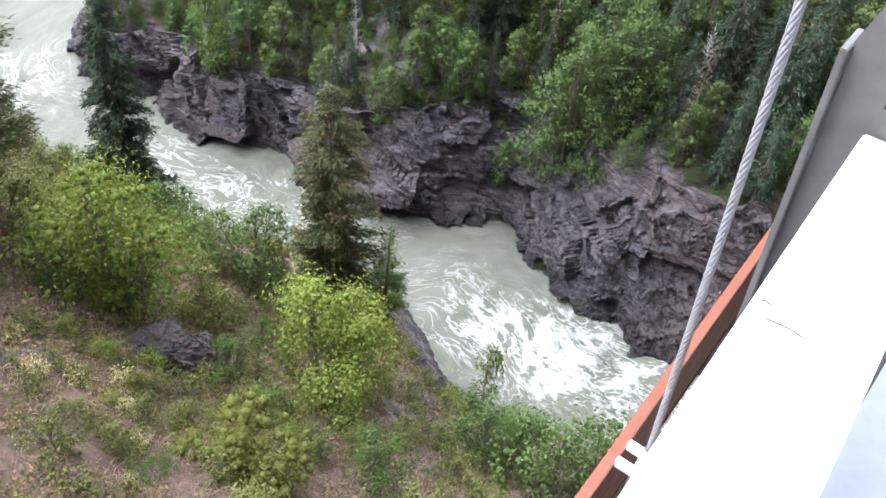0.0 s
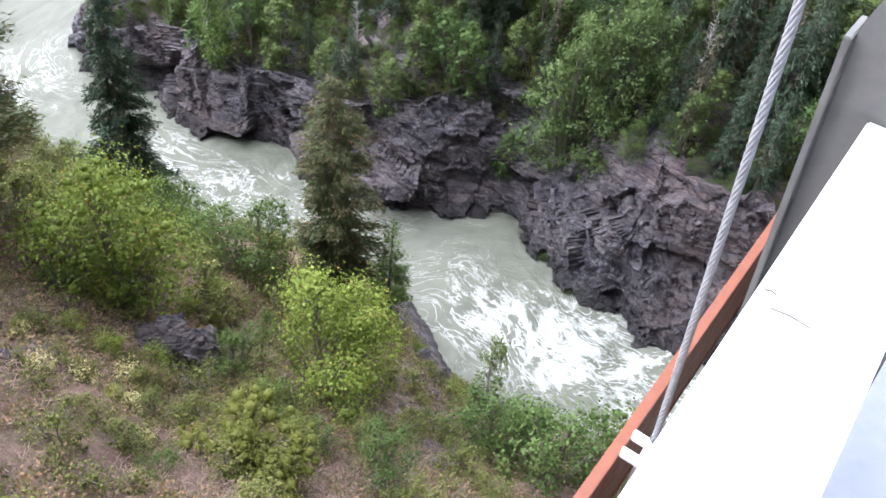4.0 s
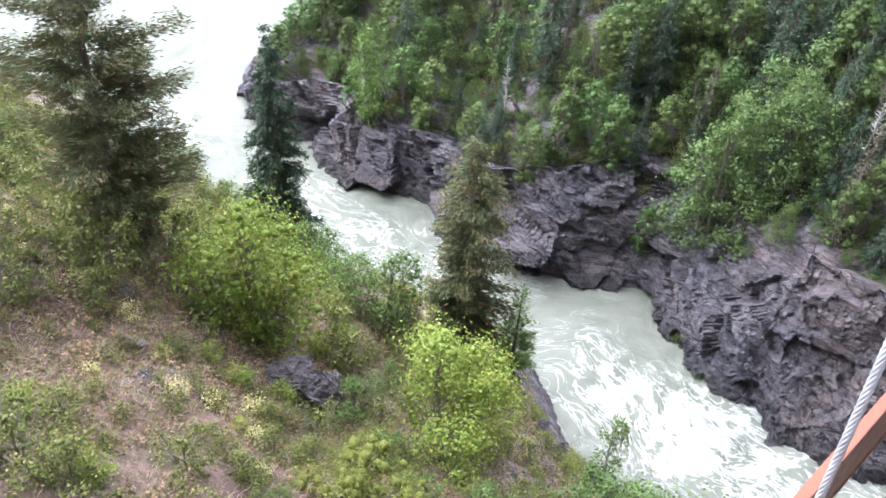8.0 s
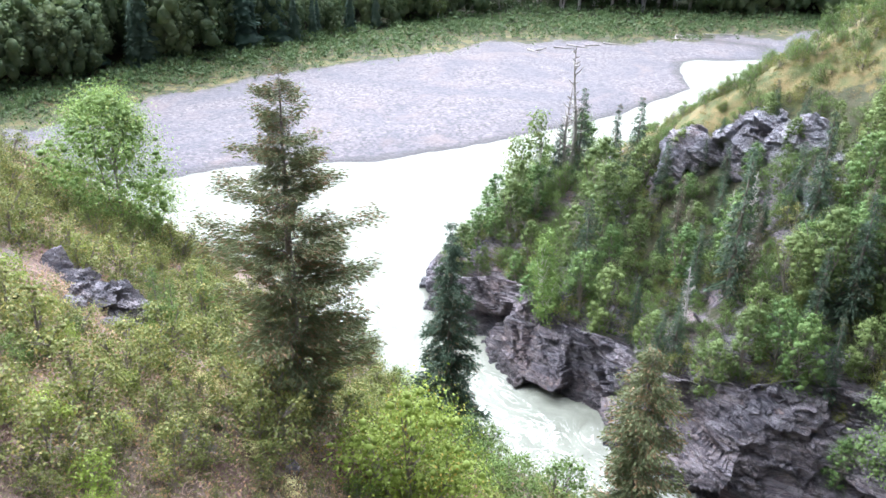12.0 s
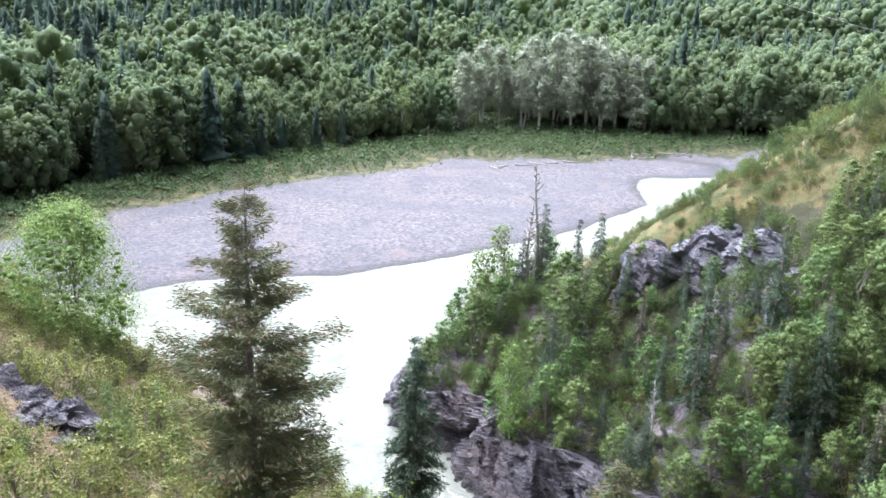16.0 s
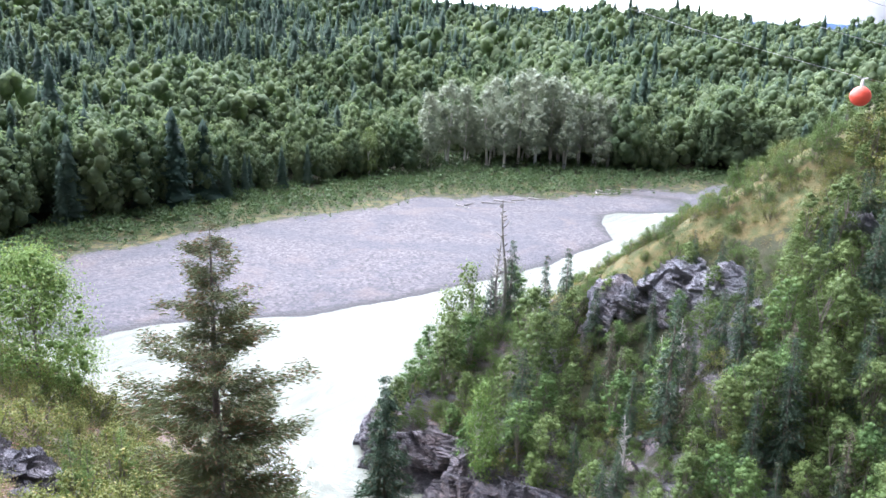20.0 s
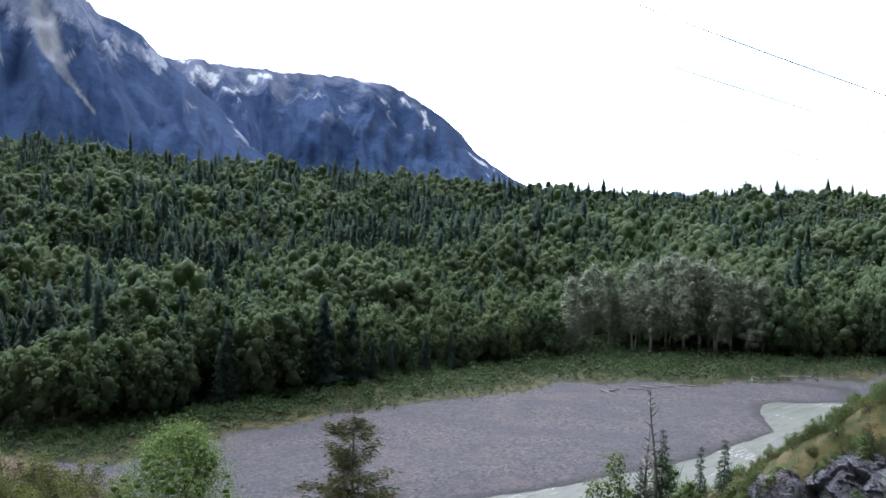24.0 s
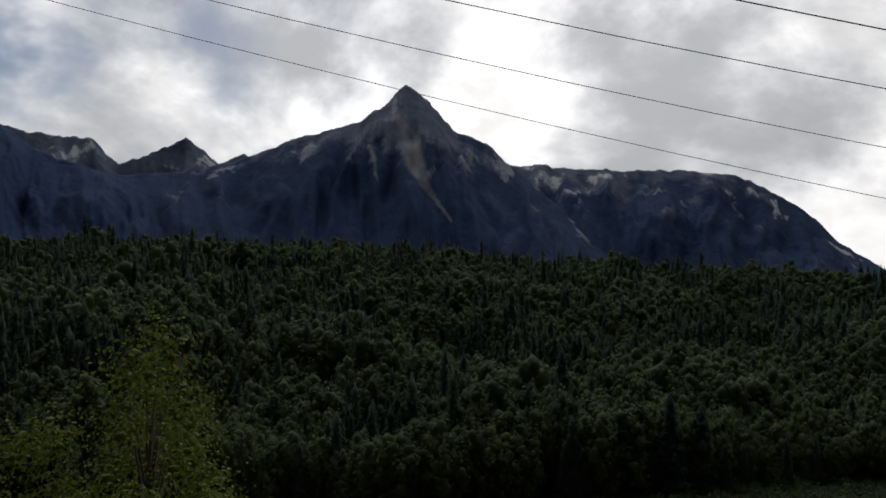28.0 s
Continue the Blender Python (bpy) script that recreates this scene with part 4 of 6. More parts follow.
for pts, share, nb, kb, nc, kc, leaf, who in ((front_pts, 0.60, 24, 460, 14, 260, 0.036, "edge"), (back_pts, 0.56, 15, 220, 10, 130, 0.046, "far"), (hill_pts, 0.56, 8, 60, 7, 36, 0.070, "hill")):
    broad, cone = split_points(pts, share, 5)
    far_wood(broad, who + "_broadleaf_forest", "green aspen and birch woods on the far side of the river", 12, [broad_template(s, nb, kb, leaf) for s in (61, 62, 63, 64, 65)], FAR_LIGHT, 18, 33, 1.05)
    far_wood(cone, who + "_conifer_forest", "dark spruce and pine forest on the far side of the river", 13, [cone_template(s, nc, kc, leaf * 1.3) for s in (71, 72, 73, 74)], FAR_DARK, 18, 36, 1.15)


def edge_willows():
    g = np.random.default_rng(19)
    n = 34000
    az, d = np.radians(g.uniform(-75, 4, n)), g.uniform(190, 440, n)
    x, y = d * np.sin(az), d * np.cos(az)
    z, sl, sr, sf, sv = ground_parts(x, y)
    veg = -side(x, y, VEG_LINE)
    ok = (veg + 12 * fbm(x / 16, y / 16, 71, 3) > -3) & (sv < np.where(np.abs(np.degrees(az) + 18.3) < 7.4, 44, 10)) & (sf > 2) & (sr < -2) & (g.random(n) < 0.75 * sstep(-4, 14, veg) + 0.06)
    x, y, z = x[ok], y[ok], z[ok]
    n, k = len(x), 24
    deep = sstep(0, 26, -side(x, y, VEG_LINE))
    h = g.uniform(0.6, 1.6, n) * (1 + 1.8 * deep * g.random(n) ** 1.5)
    u = unit(g.normal(size=(n, k, 3)))
    P = np.stack([x[:, None] + u[..., 0] * h[:, None] * 0.6, y[:, None] + u[..., 1] * h[:, None] * 0.6, z[:, None] + h[:, None] * (0.5 + 0.45 * u[..., 2])], -1).reshape(-1, 3)
    L = (h[:, None] * g.uniform(0.22, 0.42, (n, k))).ravel()
    v, f = blades(P, unit(u.reshape(-1, 3) + np.array([0, 0, 0.6])), L, L * 0.6, 0.1, g, u.reshape(-1, 3))
    cv, cf = lumps(np.stack([x, y, z + h * 0.45], -1), (h * 0.28)[:, None] * np.ones((n, 1)), g, 0.9)
    v, f = np.concatenate([v, cv]), [f, cf + len(v)]
    tagged(new("willow_thicket", mesh_of("willow_thicket", v, f, BANK_WILLOW)), "low green willow thicket edging the gravel bar", "bushes", kind="stuff")


edge_willows()

# ---- the bridge under the camera: edge beam, hanger rope, post, hand rail, deck ----
BR_AZ = radians(31.5)
ALONG, OUT = Vector((math.sin(BR_AZ), math.cos(BR_AZ), 0)), Vector((-math.cos(BR_AZ), math.sin(BR_AZ), 0))
STEEL_ORANGE = plain("orange_painted_steel", (0.185, 0.052, 0.024), (0.225, 0.068, 0.033), 7, 0.55, stain=(0.12, 0.042, 0.024), dist=0.004)
STEEL_GREY = plain("galvanised_plate", (0.15, 0.145, 0.14), (0.20, 0.195, 0.185), 9, 0.55, 0.1, stain=(0.12, 0.115, 0.11), dist=0.003)
WIRE_STEEL = plain("galvanised_rope", (0.40, 0.405, 0.42), (0.54, 0.545, 0.56), 30, 0.5, 0.3, dist=0.002)
WHITE_PAINT = plain("white_rail_paint", (0.80, 0.80, 0.79), (0.84, 0.84, 0.83), 12, 0.5, stain=(0.74, 0.74, 0.73), dist=0.002)
CONCRETE = plain("pale_concrete", (0.17, 0.185, 0.22), (0.22, 0.235, 0.27), 3, 0.85, stain=(0.15, 0.165, 0.195), dist=0.004)
# near-black for the shade inside a small hole
HOLE_BLACK = plain("hole_black", (0.03, 0.03, 0.03), (0.05, 0.05, 0.05), 20, 0.7, 0.2)


def at(along, out, z):
    p = ALONG * along + OUT * out
    return Vector((p.x, p.y, EYE + z))


def prism(corners_a, corners_b, bevel=0.0):
    """A solid between two like outlines, with its edges softened."""
    bm = bmesh.new()
    a, b = [bm.verts.new(p) for p in corners_a], [bm.verts.new(p) for p in corners_b]
    bm.faces.new(a)
    bm.faces.new(list(reversed(b)))
    for i in range(len(a)):
        j = (i + 1) % len(a)
        bm.faces.new((a[j], a[i], b[i], b[j]))
    bmesh.ops.recalc_face_normals(bm, faces=bm.faces[:])
    if bevel:
        bmesh.ops.bevel(bm, geom=bm.edges[:], offset=bevel, segments=2, affect="EDGES")
    return bm


def bar(a0, a1, o0, o1, z0, z1, bevel=0.004):
    """A straight piece of the bridge, by its stretch along, its stretch outwards and its heights under the eye."""
    def ring(a):
        return [at(a, o0, z0), at(a, o1, z0), at(a, o1, z1), at(a, o0, z1)]
    return prism(ring(a0), ring(a1), bevel)


def make_bridge():
    beam = tagged(new("edge_beam"), "orange painted steel edge beam of the bridge", "steel beam", kind="")
    part("top_flange", bar(-40, 130, 0.360, 0.418, -3.214, -3.20), STEEL_ORANGE, beam)
    part("web", bar(-40, 130, 0.362, 0.374, -4.04, -3.2142), STEEL_ORANGE, beam)
    part("bottom_flange", bar(-40, 130, 0.352, 0.418, -4.055, -4.0402), STEEL_ORANGE, beam)
    for a in np.arange(-35.2, 128, 4.6):
        part("stiffener", bar(a, a + 0.012, 0.3745, 0.414, -4.04, -3.2145, 0.001), STEEL_ORANGE, beam)
    # hanger rope of twisted strands, leaning slightly outwards
    hanger = tagged(new("hanger_rope"), "twisted galvanised steel hanger rope on a white clamp", "steel rope")
    foot, top = at(2.46, 0.246, -3.2), at(2.46, 0.246 + 0.079 * 17.2, 14.0)
    run = (top - foot)
    d = run.normalized()
    e1 = d.cross(Vector((1, 0, 0))).normalized()
    e2 = d.cross(e1)
    n_str, steps, lay = 6, 230, 0.21
    length = 6.0
    for k in range(n_str):
        pts = []
        for i in range(steps + 1):
            s = length * i / steps
            a = 2 * math.pi * (s / lay + k / n_str)
            pts.append(foot + d * s + (e1 * math.cos(a) + e2 * math.sin(a)) * 0.0118)
        v, f = tube([tuple(p) for p in pts], [0.0062] * len(pts), 6)
        part("strand", mesh_of("strand", v, f, WIRE_STEEL, True), None, hanger)
    v, f = tube([tuple(foot + d * length), tuple(foot + d * (length + 5)), tuple(top)], [0.0175] * 3, 8)
    part("upper_rope", mesh_of("upper_rope", v, f, WIRE_STEEL, True), None, hanger)
    part("clamp_plate", bar(2.375, 2.412, 0.15, 0.362, -3.215, -3.165), WHITE_PAINT, hanger, "white painted clamp plate")
    part("clamp_plate", bar(2.495, 2.532, 0.15, 0.362, -3.215, -3.165), WHITE_PAINT, hanger, "white painted clamp plate")
    v, f = tube([tuple(at(2.46, 0.22, -3.9)), tuple(at(2.46, 0.236, -3.3)), tuple(at(2.46, 0.24, -3.06))], [0.055, 0.055, 0.04], 12)
    part("socket", mesh_of("socket", v, f, WHITE_PAINT, True), None, hanger, "white painted rope socket")
    # post plate with a chamfered head, leaning outwards like the rope
    post = tagged(new("rail_post"), "grey steel rail post with a chamfered head", "post")
    def lean(o, z):
        return o + 0.08 * (z + 0.52)
    web = [(0.127, -3.2), (0.127, -0.523), (0.095, -0.43), (-0.12, -0.40), (-0.12, -3.2)]
    part("web_plate", prism([at(1.292, lean(o, z), z) for o, z in web], [at(1.304, lean(o, z), z) for o, z in web], 0.002), STEEL_GREY, post)
    part("flange", prism([at(a, lean(o, z), z) for a, o, z in ((1.262, 0.128, -3.2), (1.262, 0.140, -3.2), (1.262, 0.140, -0.53), (1.262, 0.128, -0.53))],
                         [at(a, lean(o, z), z) for a, o, z in ((1.36, 0.128, -3.2), (1.36, 0.140, -3.2), (1.36, 0.140, -0.53), (1.36, 0.128, -0.53))], 0.002), STEEL_GREY, post)
    # near-black studs, added to stand for a small dark hole in the plate
    for o, z in ((-0.02, -0.56), (0.05, -0.60), (-0.02, -0.95), (0.05, -1.0)):
        c = at(1.2915, lean(o, z), z)
        v, f = tube([tuple(c), tuple(c - ALONG * 0.006), tuple(c - ALONG * 0.009)], [0.0035, 0.0035, 0.001], 8)
        part("hole_stud", mesh_of("hole_stud", v, f, HOLE_BLACK, True), None, post)
    # hand rail: a wide white cap with a lip
    rail = tagged(new("hand_rail"), "wide white painted flat bridge hand rail", "railing")
    part("cap", bar(-2.2, 1.285, -0.066, 0.054, -0.66, -0.65, 0.003), WHITE_PAINT, rail)
    part("outer_lip", bar(-2.2, 1.285, 0.050, 0.054, -0.70, -0.6604, 0.001), WHITE_PAINT, rail)
    part("inner_rib", bar(-2.2, 1.285, -0.092, -0.0662, -0.658, -0.6480, 0.004), WHITE_PAINT, rail)
    part("inner_lip", bar(-2.2, 1.285, -0.096, -0.0922, -0.72, -0.652, 0.001), WHITE_PAINT, rail)
    for a in (-2.1, -0.6, 1.0):
        part("upright", bar(a, a + 0.05, -0.05, 0.03, -1.75, -0.661, 0.003), WHITE_PAINT, rail)
    # a twig and a scratch of dirt lying on the cap
    for k, (a, o, w) in enumerate(((0.775, 0.030, 0.05), (0.80, 0.046, 0.015))):
        twig = tagged(new("twig"), "thin dry twig lying on the white rail", "twig")
        p0 = at(a, o, -0.6485)
        pts = [tuple(p0), tuple(p0 - OUT * w * 0.5 + ALONG * 0.004), tuple(p0 - OUT * w + Vector((0, 0, 0)))]
        v, f = tube(pts, [0.0012, 0.0017, 0.0009], 5)
        part("stem", mesh_of("stem", v, f, DEAD_WOOD, True), None, twig)
    deck = tagged(new("bridge_deck"), "pale concrete walkway deck of the bridge", "bridge", kind="structure")
    part("slab", bar(-40, 130, -4.6, -0.02, -2.0, -1.75, 0.01), CONCRETE, deck)
    for a in (-38, 126):
        base = min(float(ground(*(ALONG * a + OUT * -3).xy)) - EYE - 3, -6)
        part("abutment", bar(a, a + 6, -4.6, 0.2, base, -2.01, 0.05), CONCRETE, deck)


make_bridge()


# ---- rocks along the canyon ----
def rock_mesh(seed, slab=1.0):
    """An angular block: a hull of scattered points, cut finer and roughened along its layers."""
    g = np.random.default_rng(seed)
    bm = bmesh.new()
    for p in unit(g.normal(size=(15, 3))) * g.uniform(0.75, 1.1, (15, 1)):
        bm.verts.new((p[0], p[1] * 0.85, p[2] * slab))
    hull = bmesh.ops.convex_hull(bm, input=bm.verts[:])
    bmesh.ops.delete(bm, geom=[e for e in hull["geom_interior"] if isinstance(e, bmesh.types.BMVert)], context="VERTS")
    bmesh.ops.triangulate(bm, faces=bm.faces[:])
    for _ in range(3):
        bmesh.ops.subdivide_edges(bm, edges=[e for e in bm.edges if e.calc_length() > 0.2], cuts=1, use_grid_fill=False)
        bmesh.ops.triangulate(bm, faces=bm.faces[:])
    bm.normal_update()
    for v in bm.verts:
        c = v.co
        # broken steps along the layers
        step = math.floor((c.z * 5.0 + 0.8 * c.x + 0.6 * noise.noise(c * 1.5)) * 1.0)
        layer = noise.noise(Vector((step * 3.7, seed * 1.3, c.x * 0.9 + c.y * 0.7)))
        v.co += v.normal * (0.10 * layer + 0.05 * noise.noise(c * 3.1 + Vector((seed, 0, 0))) + 0.045 * noise.noise(c * 9 + Vector((0, seed, 0))))
    me = bpy.data.meshes.new("rock")
    bm.to_mesh(me)
    bm.free()
    me.materials.append(ROCK)
    return me


ROCKS = [rock_mesh(s, sl) for s, sl in ((1, 0.8), (2, 0.6), (3, 1.0), (4, 0.7), (5, 0.5), (6, 0.9), (7, 0.65), (8, 0.8))]


def put_rock(x, y, size, sink=0.35, tilt=None, label="", group="", stretch=(1, 1, 1), z=None):
    ob = new("rock", ROCKS[int(rng.integers(len(ROCKS)))])
    t = tilt or (rng.uniform(-35, 35), rng.uniform(-35, 35), rng.uniform(0, 360))
    zz = float(ground(x, y)) if z is None else z
    ob.matrix_world = pose(x, y, zz + size * (0.5 - sink) * 0.8 * 0.5, *t) @ Matrix.Diagonal((size * stretch[0], size * stretch[1], size * stretch[2], 1))
    return tagged(ob, label or "angular purple-grey slate rock on the canyon side", "rock", group or "canyon rocks")


def make_cliff():
    """The rock face along the far shore: a fine sheet that follows the waterline, broken into blocks and slabs."""
    line = np.array([p for p in RIGHT_SHORE if -60 < p[0] < 70 and p[1] < 150], float)
    run = np.concatenate([[0], np.cumsum(np.hypot(*np.diff(line, axis=0).T))])
    t = np.arange(0, run[-1], 0.24)
    xy = np.stack([np.interp(t, run, line[:, k]) for k in (0, 1)], -1)
    w = np.hanning(17) / np.hanning(17).sum()
    xy = np.stack([np.convolve(np.pad(xy[:, k], 8, "edge"), w, "valid") for k in (0, 1)], -1)
    d = np.gradient(xy, axis=0)
    d = np.stack([np.convolve(np.pad(d[:, k], 8, "edge"), w, "valid") for k in (0, 1)], -1)
    d = unit(d)
    inward = np.stack([d[:, 1], -d[:, 0]], -1)
    H = cliff_height(xy[:, 0]) * (1.0 + 0.35 * fbm(t / 9, t * 0, 77, 3)) + 0.8
    v = np.linspace(-0.12, 1.42, 92)
    vz = np.where(v < 1, v, 1 - 0.6 * (v - 1))
    off = np.where(v < 1, 0.46 * np.clip(v, -0.2, 1) ** 1.0, 0.46 + 0.9 * (v - 1))
    P = np.concatenate([xy[:, None] + inward[:, None] * (off[None, :, None] * H[:, None, None] + 0.3), (vz[None] * H[:, None])[..., None]], -1)
    n, m = P.shape[:2]
    p = P.reshape(-1, 3)
    out = np.concatenate([np.repeat(-inward, m, 0) * 0.95, np.full((n * m, 1), 0.25)], 1)
    bulge = rock_relief(p, 501, 6.0) + 2.4 * fbm(np.repeat(t, m) / 9, p[:, 2] / 30, 505, 3)
    # an undercut hollow at the river, and a dark cleft beside it
    for x, y, z, wide, deep in ((-3.0, 75.5, 0.8, 2.2, 2.6), (1.2, 76.5, 3.0, 2.0, 3.6), (-22.0, 82.0, 3.0, 2.2, 2.6), (-43.5, 93.5, 3.0, 1.8, 2.6)):
        bulge -= deep * np.exp(-(((p[:, 0] - x) ** 2 + (p[:, 1] - y) ** 2) / wide ** 2 + (p[:, 2] - z) ** 2 / (wide * 1.3) ** 2))
    p = p + out * bulge[:, None] * np.where(np.tile(v, n) > 1, np.clip(1.5 - np.tile(v, n), 0, 1), 1.0)[:, None]
    i, j = np.meshgrid(np.arange(n - 1), np.arange(m - 1), indexing="ij")
    a = (i * m + j).ravel()
    me = mesh_of("cliff", p, np.stack([a, a + m, a + m + 1, a + 1], -1), ROCK)
    tagged(new("cliff", me), "broken purple-grey slate cliff along the river", "cliff", kind="structure")


make_cliff()
CRAG_BALL, CRAG_FACES = ball_mesh(6)


def crag(x, y, z, size, turn, label, group, seed, material, blocks=4.6):
    """A rock outcrop: a rounded mass with broken faces, most of it in the hillside."""
    p = CRAG_BALL * np.asarray(size) * 0.5
    nrm = unit(CRAG_BALL / np.asarray(size))
    p = p + nrm * rock_relief(p + seed * 3.7, seed, blocks)[:, None]
    ob = new("crag", mesh_of("crag", p, CRAG_FACES, material))
    ob.matrix_world = pose(x, y, z, *turn)
    return tagged(ob, label, "rock", group)


def shore_rocks():
    """Loose blocks on the ledges and along the waterline."""
    g = np.random.default_rng(23)
    xs, ys = g.uniform(-62, 52, 1500), g.uniform(46, 118, 1500)
    zs, _, srs, _, _ = ground_parts(xs, ys)
    for x, y, z, sr in zip(xs, ys, zs, srs):
        if not 7.5 < sr < 13 or y > 100 or x < -26 or g.random() > 0.5:
            continue
        size = 0.35 + 1.3 * g.random() ** 2.5
        put_rock(x, y, size, 0.45, (g.uniform(-25, 25), g.uniform(15, 50), g.uniform(10, 60)), stretch=(1.5, 1.0, 0.8), z=float(z) + 0.2)


shore_rocks()

# ---- trees ----
SPRUCES = [conifer_meshes(16, 3.0, s, 30, 7, 13, 0.42, 0.55, SPRUCE_LEAF, BARK, 0.04, 0.92, 0.80, 4, 0.26) for s in (201, 202, 203)]
SLIM_SPRUCES = [conifer_meshes(16, 2.1, s, 32, 6, 12, 0.5, 0.50, SPRUCE_LEAF, BARK, 0.06, 0.88, 0.80, 4, 0.26) for s in (211, 212)]
PINE = conifer_meshes(23.4, 5.4, 221, 30, 9, 60, -0.10, 0.44, PINE_LEAF, BARK, 0.04, 0.92, 0.60, 11, 0.20, [(0, 0.8), (0.1, 0.95), (0.25, 0.92), (0.42, 1.0), (0.55, 0.92), (0.66, 0.72), (0.85, 0.44), (1, 0.06)], 0.20, 0.5, 0.2, 0.9)
MID_PINE = conifer_meshes(19.5, 4.0, 222, 40, 8, 38, 0.20, 0.42, PINE_LEAF, BARK, 0.03, 0.84, 0.55, 9, 0.30, [(0, 0.8), (0.15, 1.0), (0.4, 0.85), (0.55, 0.66), (0.7, 0.76), (0.85, 0.58), (1, 0.12)], 0.15, 0.45)
HERO_SPRUCE = conifer_meshes(26.0, 4.6, 205, 30, 7, 46, 0.36, 0.48, SPRUCE_LEAF, BARK, 0.03, 0.94, 0.70, 10, 0.28, None, 0.12, 0.5)
YOUNG_PINE = conifer_meshes(9, 2.0, 223, 17, 6, 20, 0.02, 0.36, GREEN_LEAF, BARK, 0.05, 0.9, 0.85, 6, 0.22, None, 0.15, 0.5, 0.2)
DRY_SPRUCE = conifer_meshes(16, 2.0, 215, 34, 6, 9, 0.5, 0.5, DRY_NEEDLE, BARK, 0.08, 0.75)
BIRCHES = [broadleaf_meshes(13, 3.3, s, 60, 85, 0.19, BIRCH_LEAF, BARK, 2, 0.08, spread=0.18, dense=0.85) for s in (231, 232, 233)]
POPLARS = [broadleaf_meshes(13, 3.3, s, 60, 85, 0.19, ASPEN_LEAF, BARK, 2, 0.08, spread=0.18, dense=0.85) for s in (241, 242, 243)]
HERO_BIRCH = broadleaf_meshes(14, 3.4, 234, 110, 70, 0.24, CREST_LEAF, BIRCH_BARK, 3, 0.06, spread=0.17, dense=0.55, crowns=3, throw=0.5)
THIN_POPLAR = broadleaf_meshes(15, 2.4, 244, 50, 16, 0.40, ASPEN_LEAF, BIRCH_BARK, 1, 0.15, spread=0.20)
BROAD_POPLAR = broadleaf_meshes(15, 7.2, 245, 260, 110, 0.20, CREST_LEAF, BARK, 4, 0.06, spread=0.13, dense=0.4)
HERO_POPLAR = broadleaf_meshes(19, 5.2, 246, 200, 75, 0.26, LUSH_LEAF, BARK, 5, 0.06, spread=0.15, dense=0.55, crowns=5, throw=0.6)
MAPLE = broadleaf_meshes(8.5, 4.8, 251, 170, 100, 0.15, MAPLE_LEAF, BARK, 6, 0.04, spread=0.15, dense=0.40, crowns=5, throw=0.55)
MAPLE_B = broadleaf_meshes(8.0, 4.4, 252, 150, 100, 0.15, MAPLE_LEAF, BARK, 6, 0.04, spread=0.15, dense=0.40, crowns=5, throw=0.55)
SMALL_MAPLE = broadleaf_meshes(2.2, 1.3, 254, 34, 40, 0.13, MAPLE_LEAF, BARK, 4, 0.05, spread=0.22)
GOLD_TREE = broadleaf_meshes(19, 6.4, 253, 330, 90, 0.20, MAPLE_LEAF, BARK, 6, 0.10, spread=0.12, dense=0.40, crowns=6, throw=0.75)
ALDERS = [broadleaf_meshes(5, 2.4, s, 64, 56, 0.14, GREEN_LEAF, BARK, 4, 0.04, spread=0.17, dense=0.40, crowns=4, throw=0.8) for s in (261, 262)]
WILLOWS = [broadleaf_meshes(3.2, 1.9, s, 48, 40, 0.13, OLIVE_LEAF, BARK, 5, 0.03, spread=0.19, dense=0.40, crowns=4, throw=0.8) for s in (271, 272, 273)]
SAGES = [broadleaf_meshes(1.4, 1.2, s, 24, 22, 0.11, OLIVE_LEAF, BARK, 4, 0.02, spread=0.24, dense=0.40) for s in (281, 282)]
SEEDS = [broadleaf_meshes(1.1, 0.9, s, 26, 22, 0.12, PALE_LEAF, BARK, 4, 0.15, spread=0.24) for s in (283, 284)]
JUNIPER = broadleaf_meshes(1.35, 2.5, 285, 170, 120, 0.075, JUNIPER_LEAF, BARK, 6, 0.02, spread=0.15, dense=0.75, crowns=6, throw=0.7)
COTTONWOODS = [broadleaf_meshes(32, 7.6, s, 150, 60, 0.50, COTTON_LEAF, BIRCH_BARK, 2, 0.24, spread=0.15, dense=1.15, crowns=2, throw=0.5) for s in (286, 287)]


def snag_mesh(h, seed, n=34):
    g = np.random.default_rng(seed)
    zz = np.linspace(-0.3, h, 8)
    ax = np.stack([0.02 * h * np.sin(zz * 0.4), 0.015 * h * np.cos(zz * 0.5), zz], -1)
    wood = [tube(ax, np.linspace(0.26, 0.035, 8), 6)]
    for _ in range(n):
        z = g.uniform(0.25, 0.97) * h
        a, L = g.uniform(0, 6.28), g.uniform(0.5, 1.0) * 0.20 * h * (1.15 - z / h)
        b = np.array([np.interp(z, zz, ax[:, k]) for k in range(3)])
        d = np.array([math.cos(a), math.sin(a), g.uniform(-0.1, 0.9)])
        wood.append(tube(np.stack([b, b + d * L * 0.5, b + d * L + [0, 0, 0.25 * L]]), [0.08, 0.05, 0.025], 4))
    v, f = join(wood)
    return mesh_of("trunk", v, f, DEAD_WOOD, True)


SNAGS = [snag_mesh(13, 291), snag_mesh(12, 292, 60)]

# left bank, the trees that stand out
plant("pine_tree", PINE, -28.6, 34.0, 1.0, "tall bushy lodgepole pine on the grassy bank", "pine tree", turn=20)
plant("spruce_tree", HERO_SPRUCE, -31.2, 60.3, 0.98, "dark slender spruce above the river bend", "spruce tree")
plant("pine_tree", MID_PINE, -9.6, 50.3, 1.08, "olive-brown conifer leaning over the rapids", "pine tree")
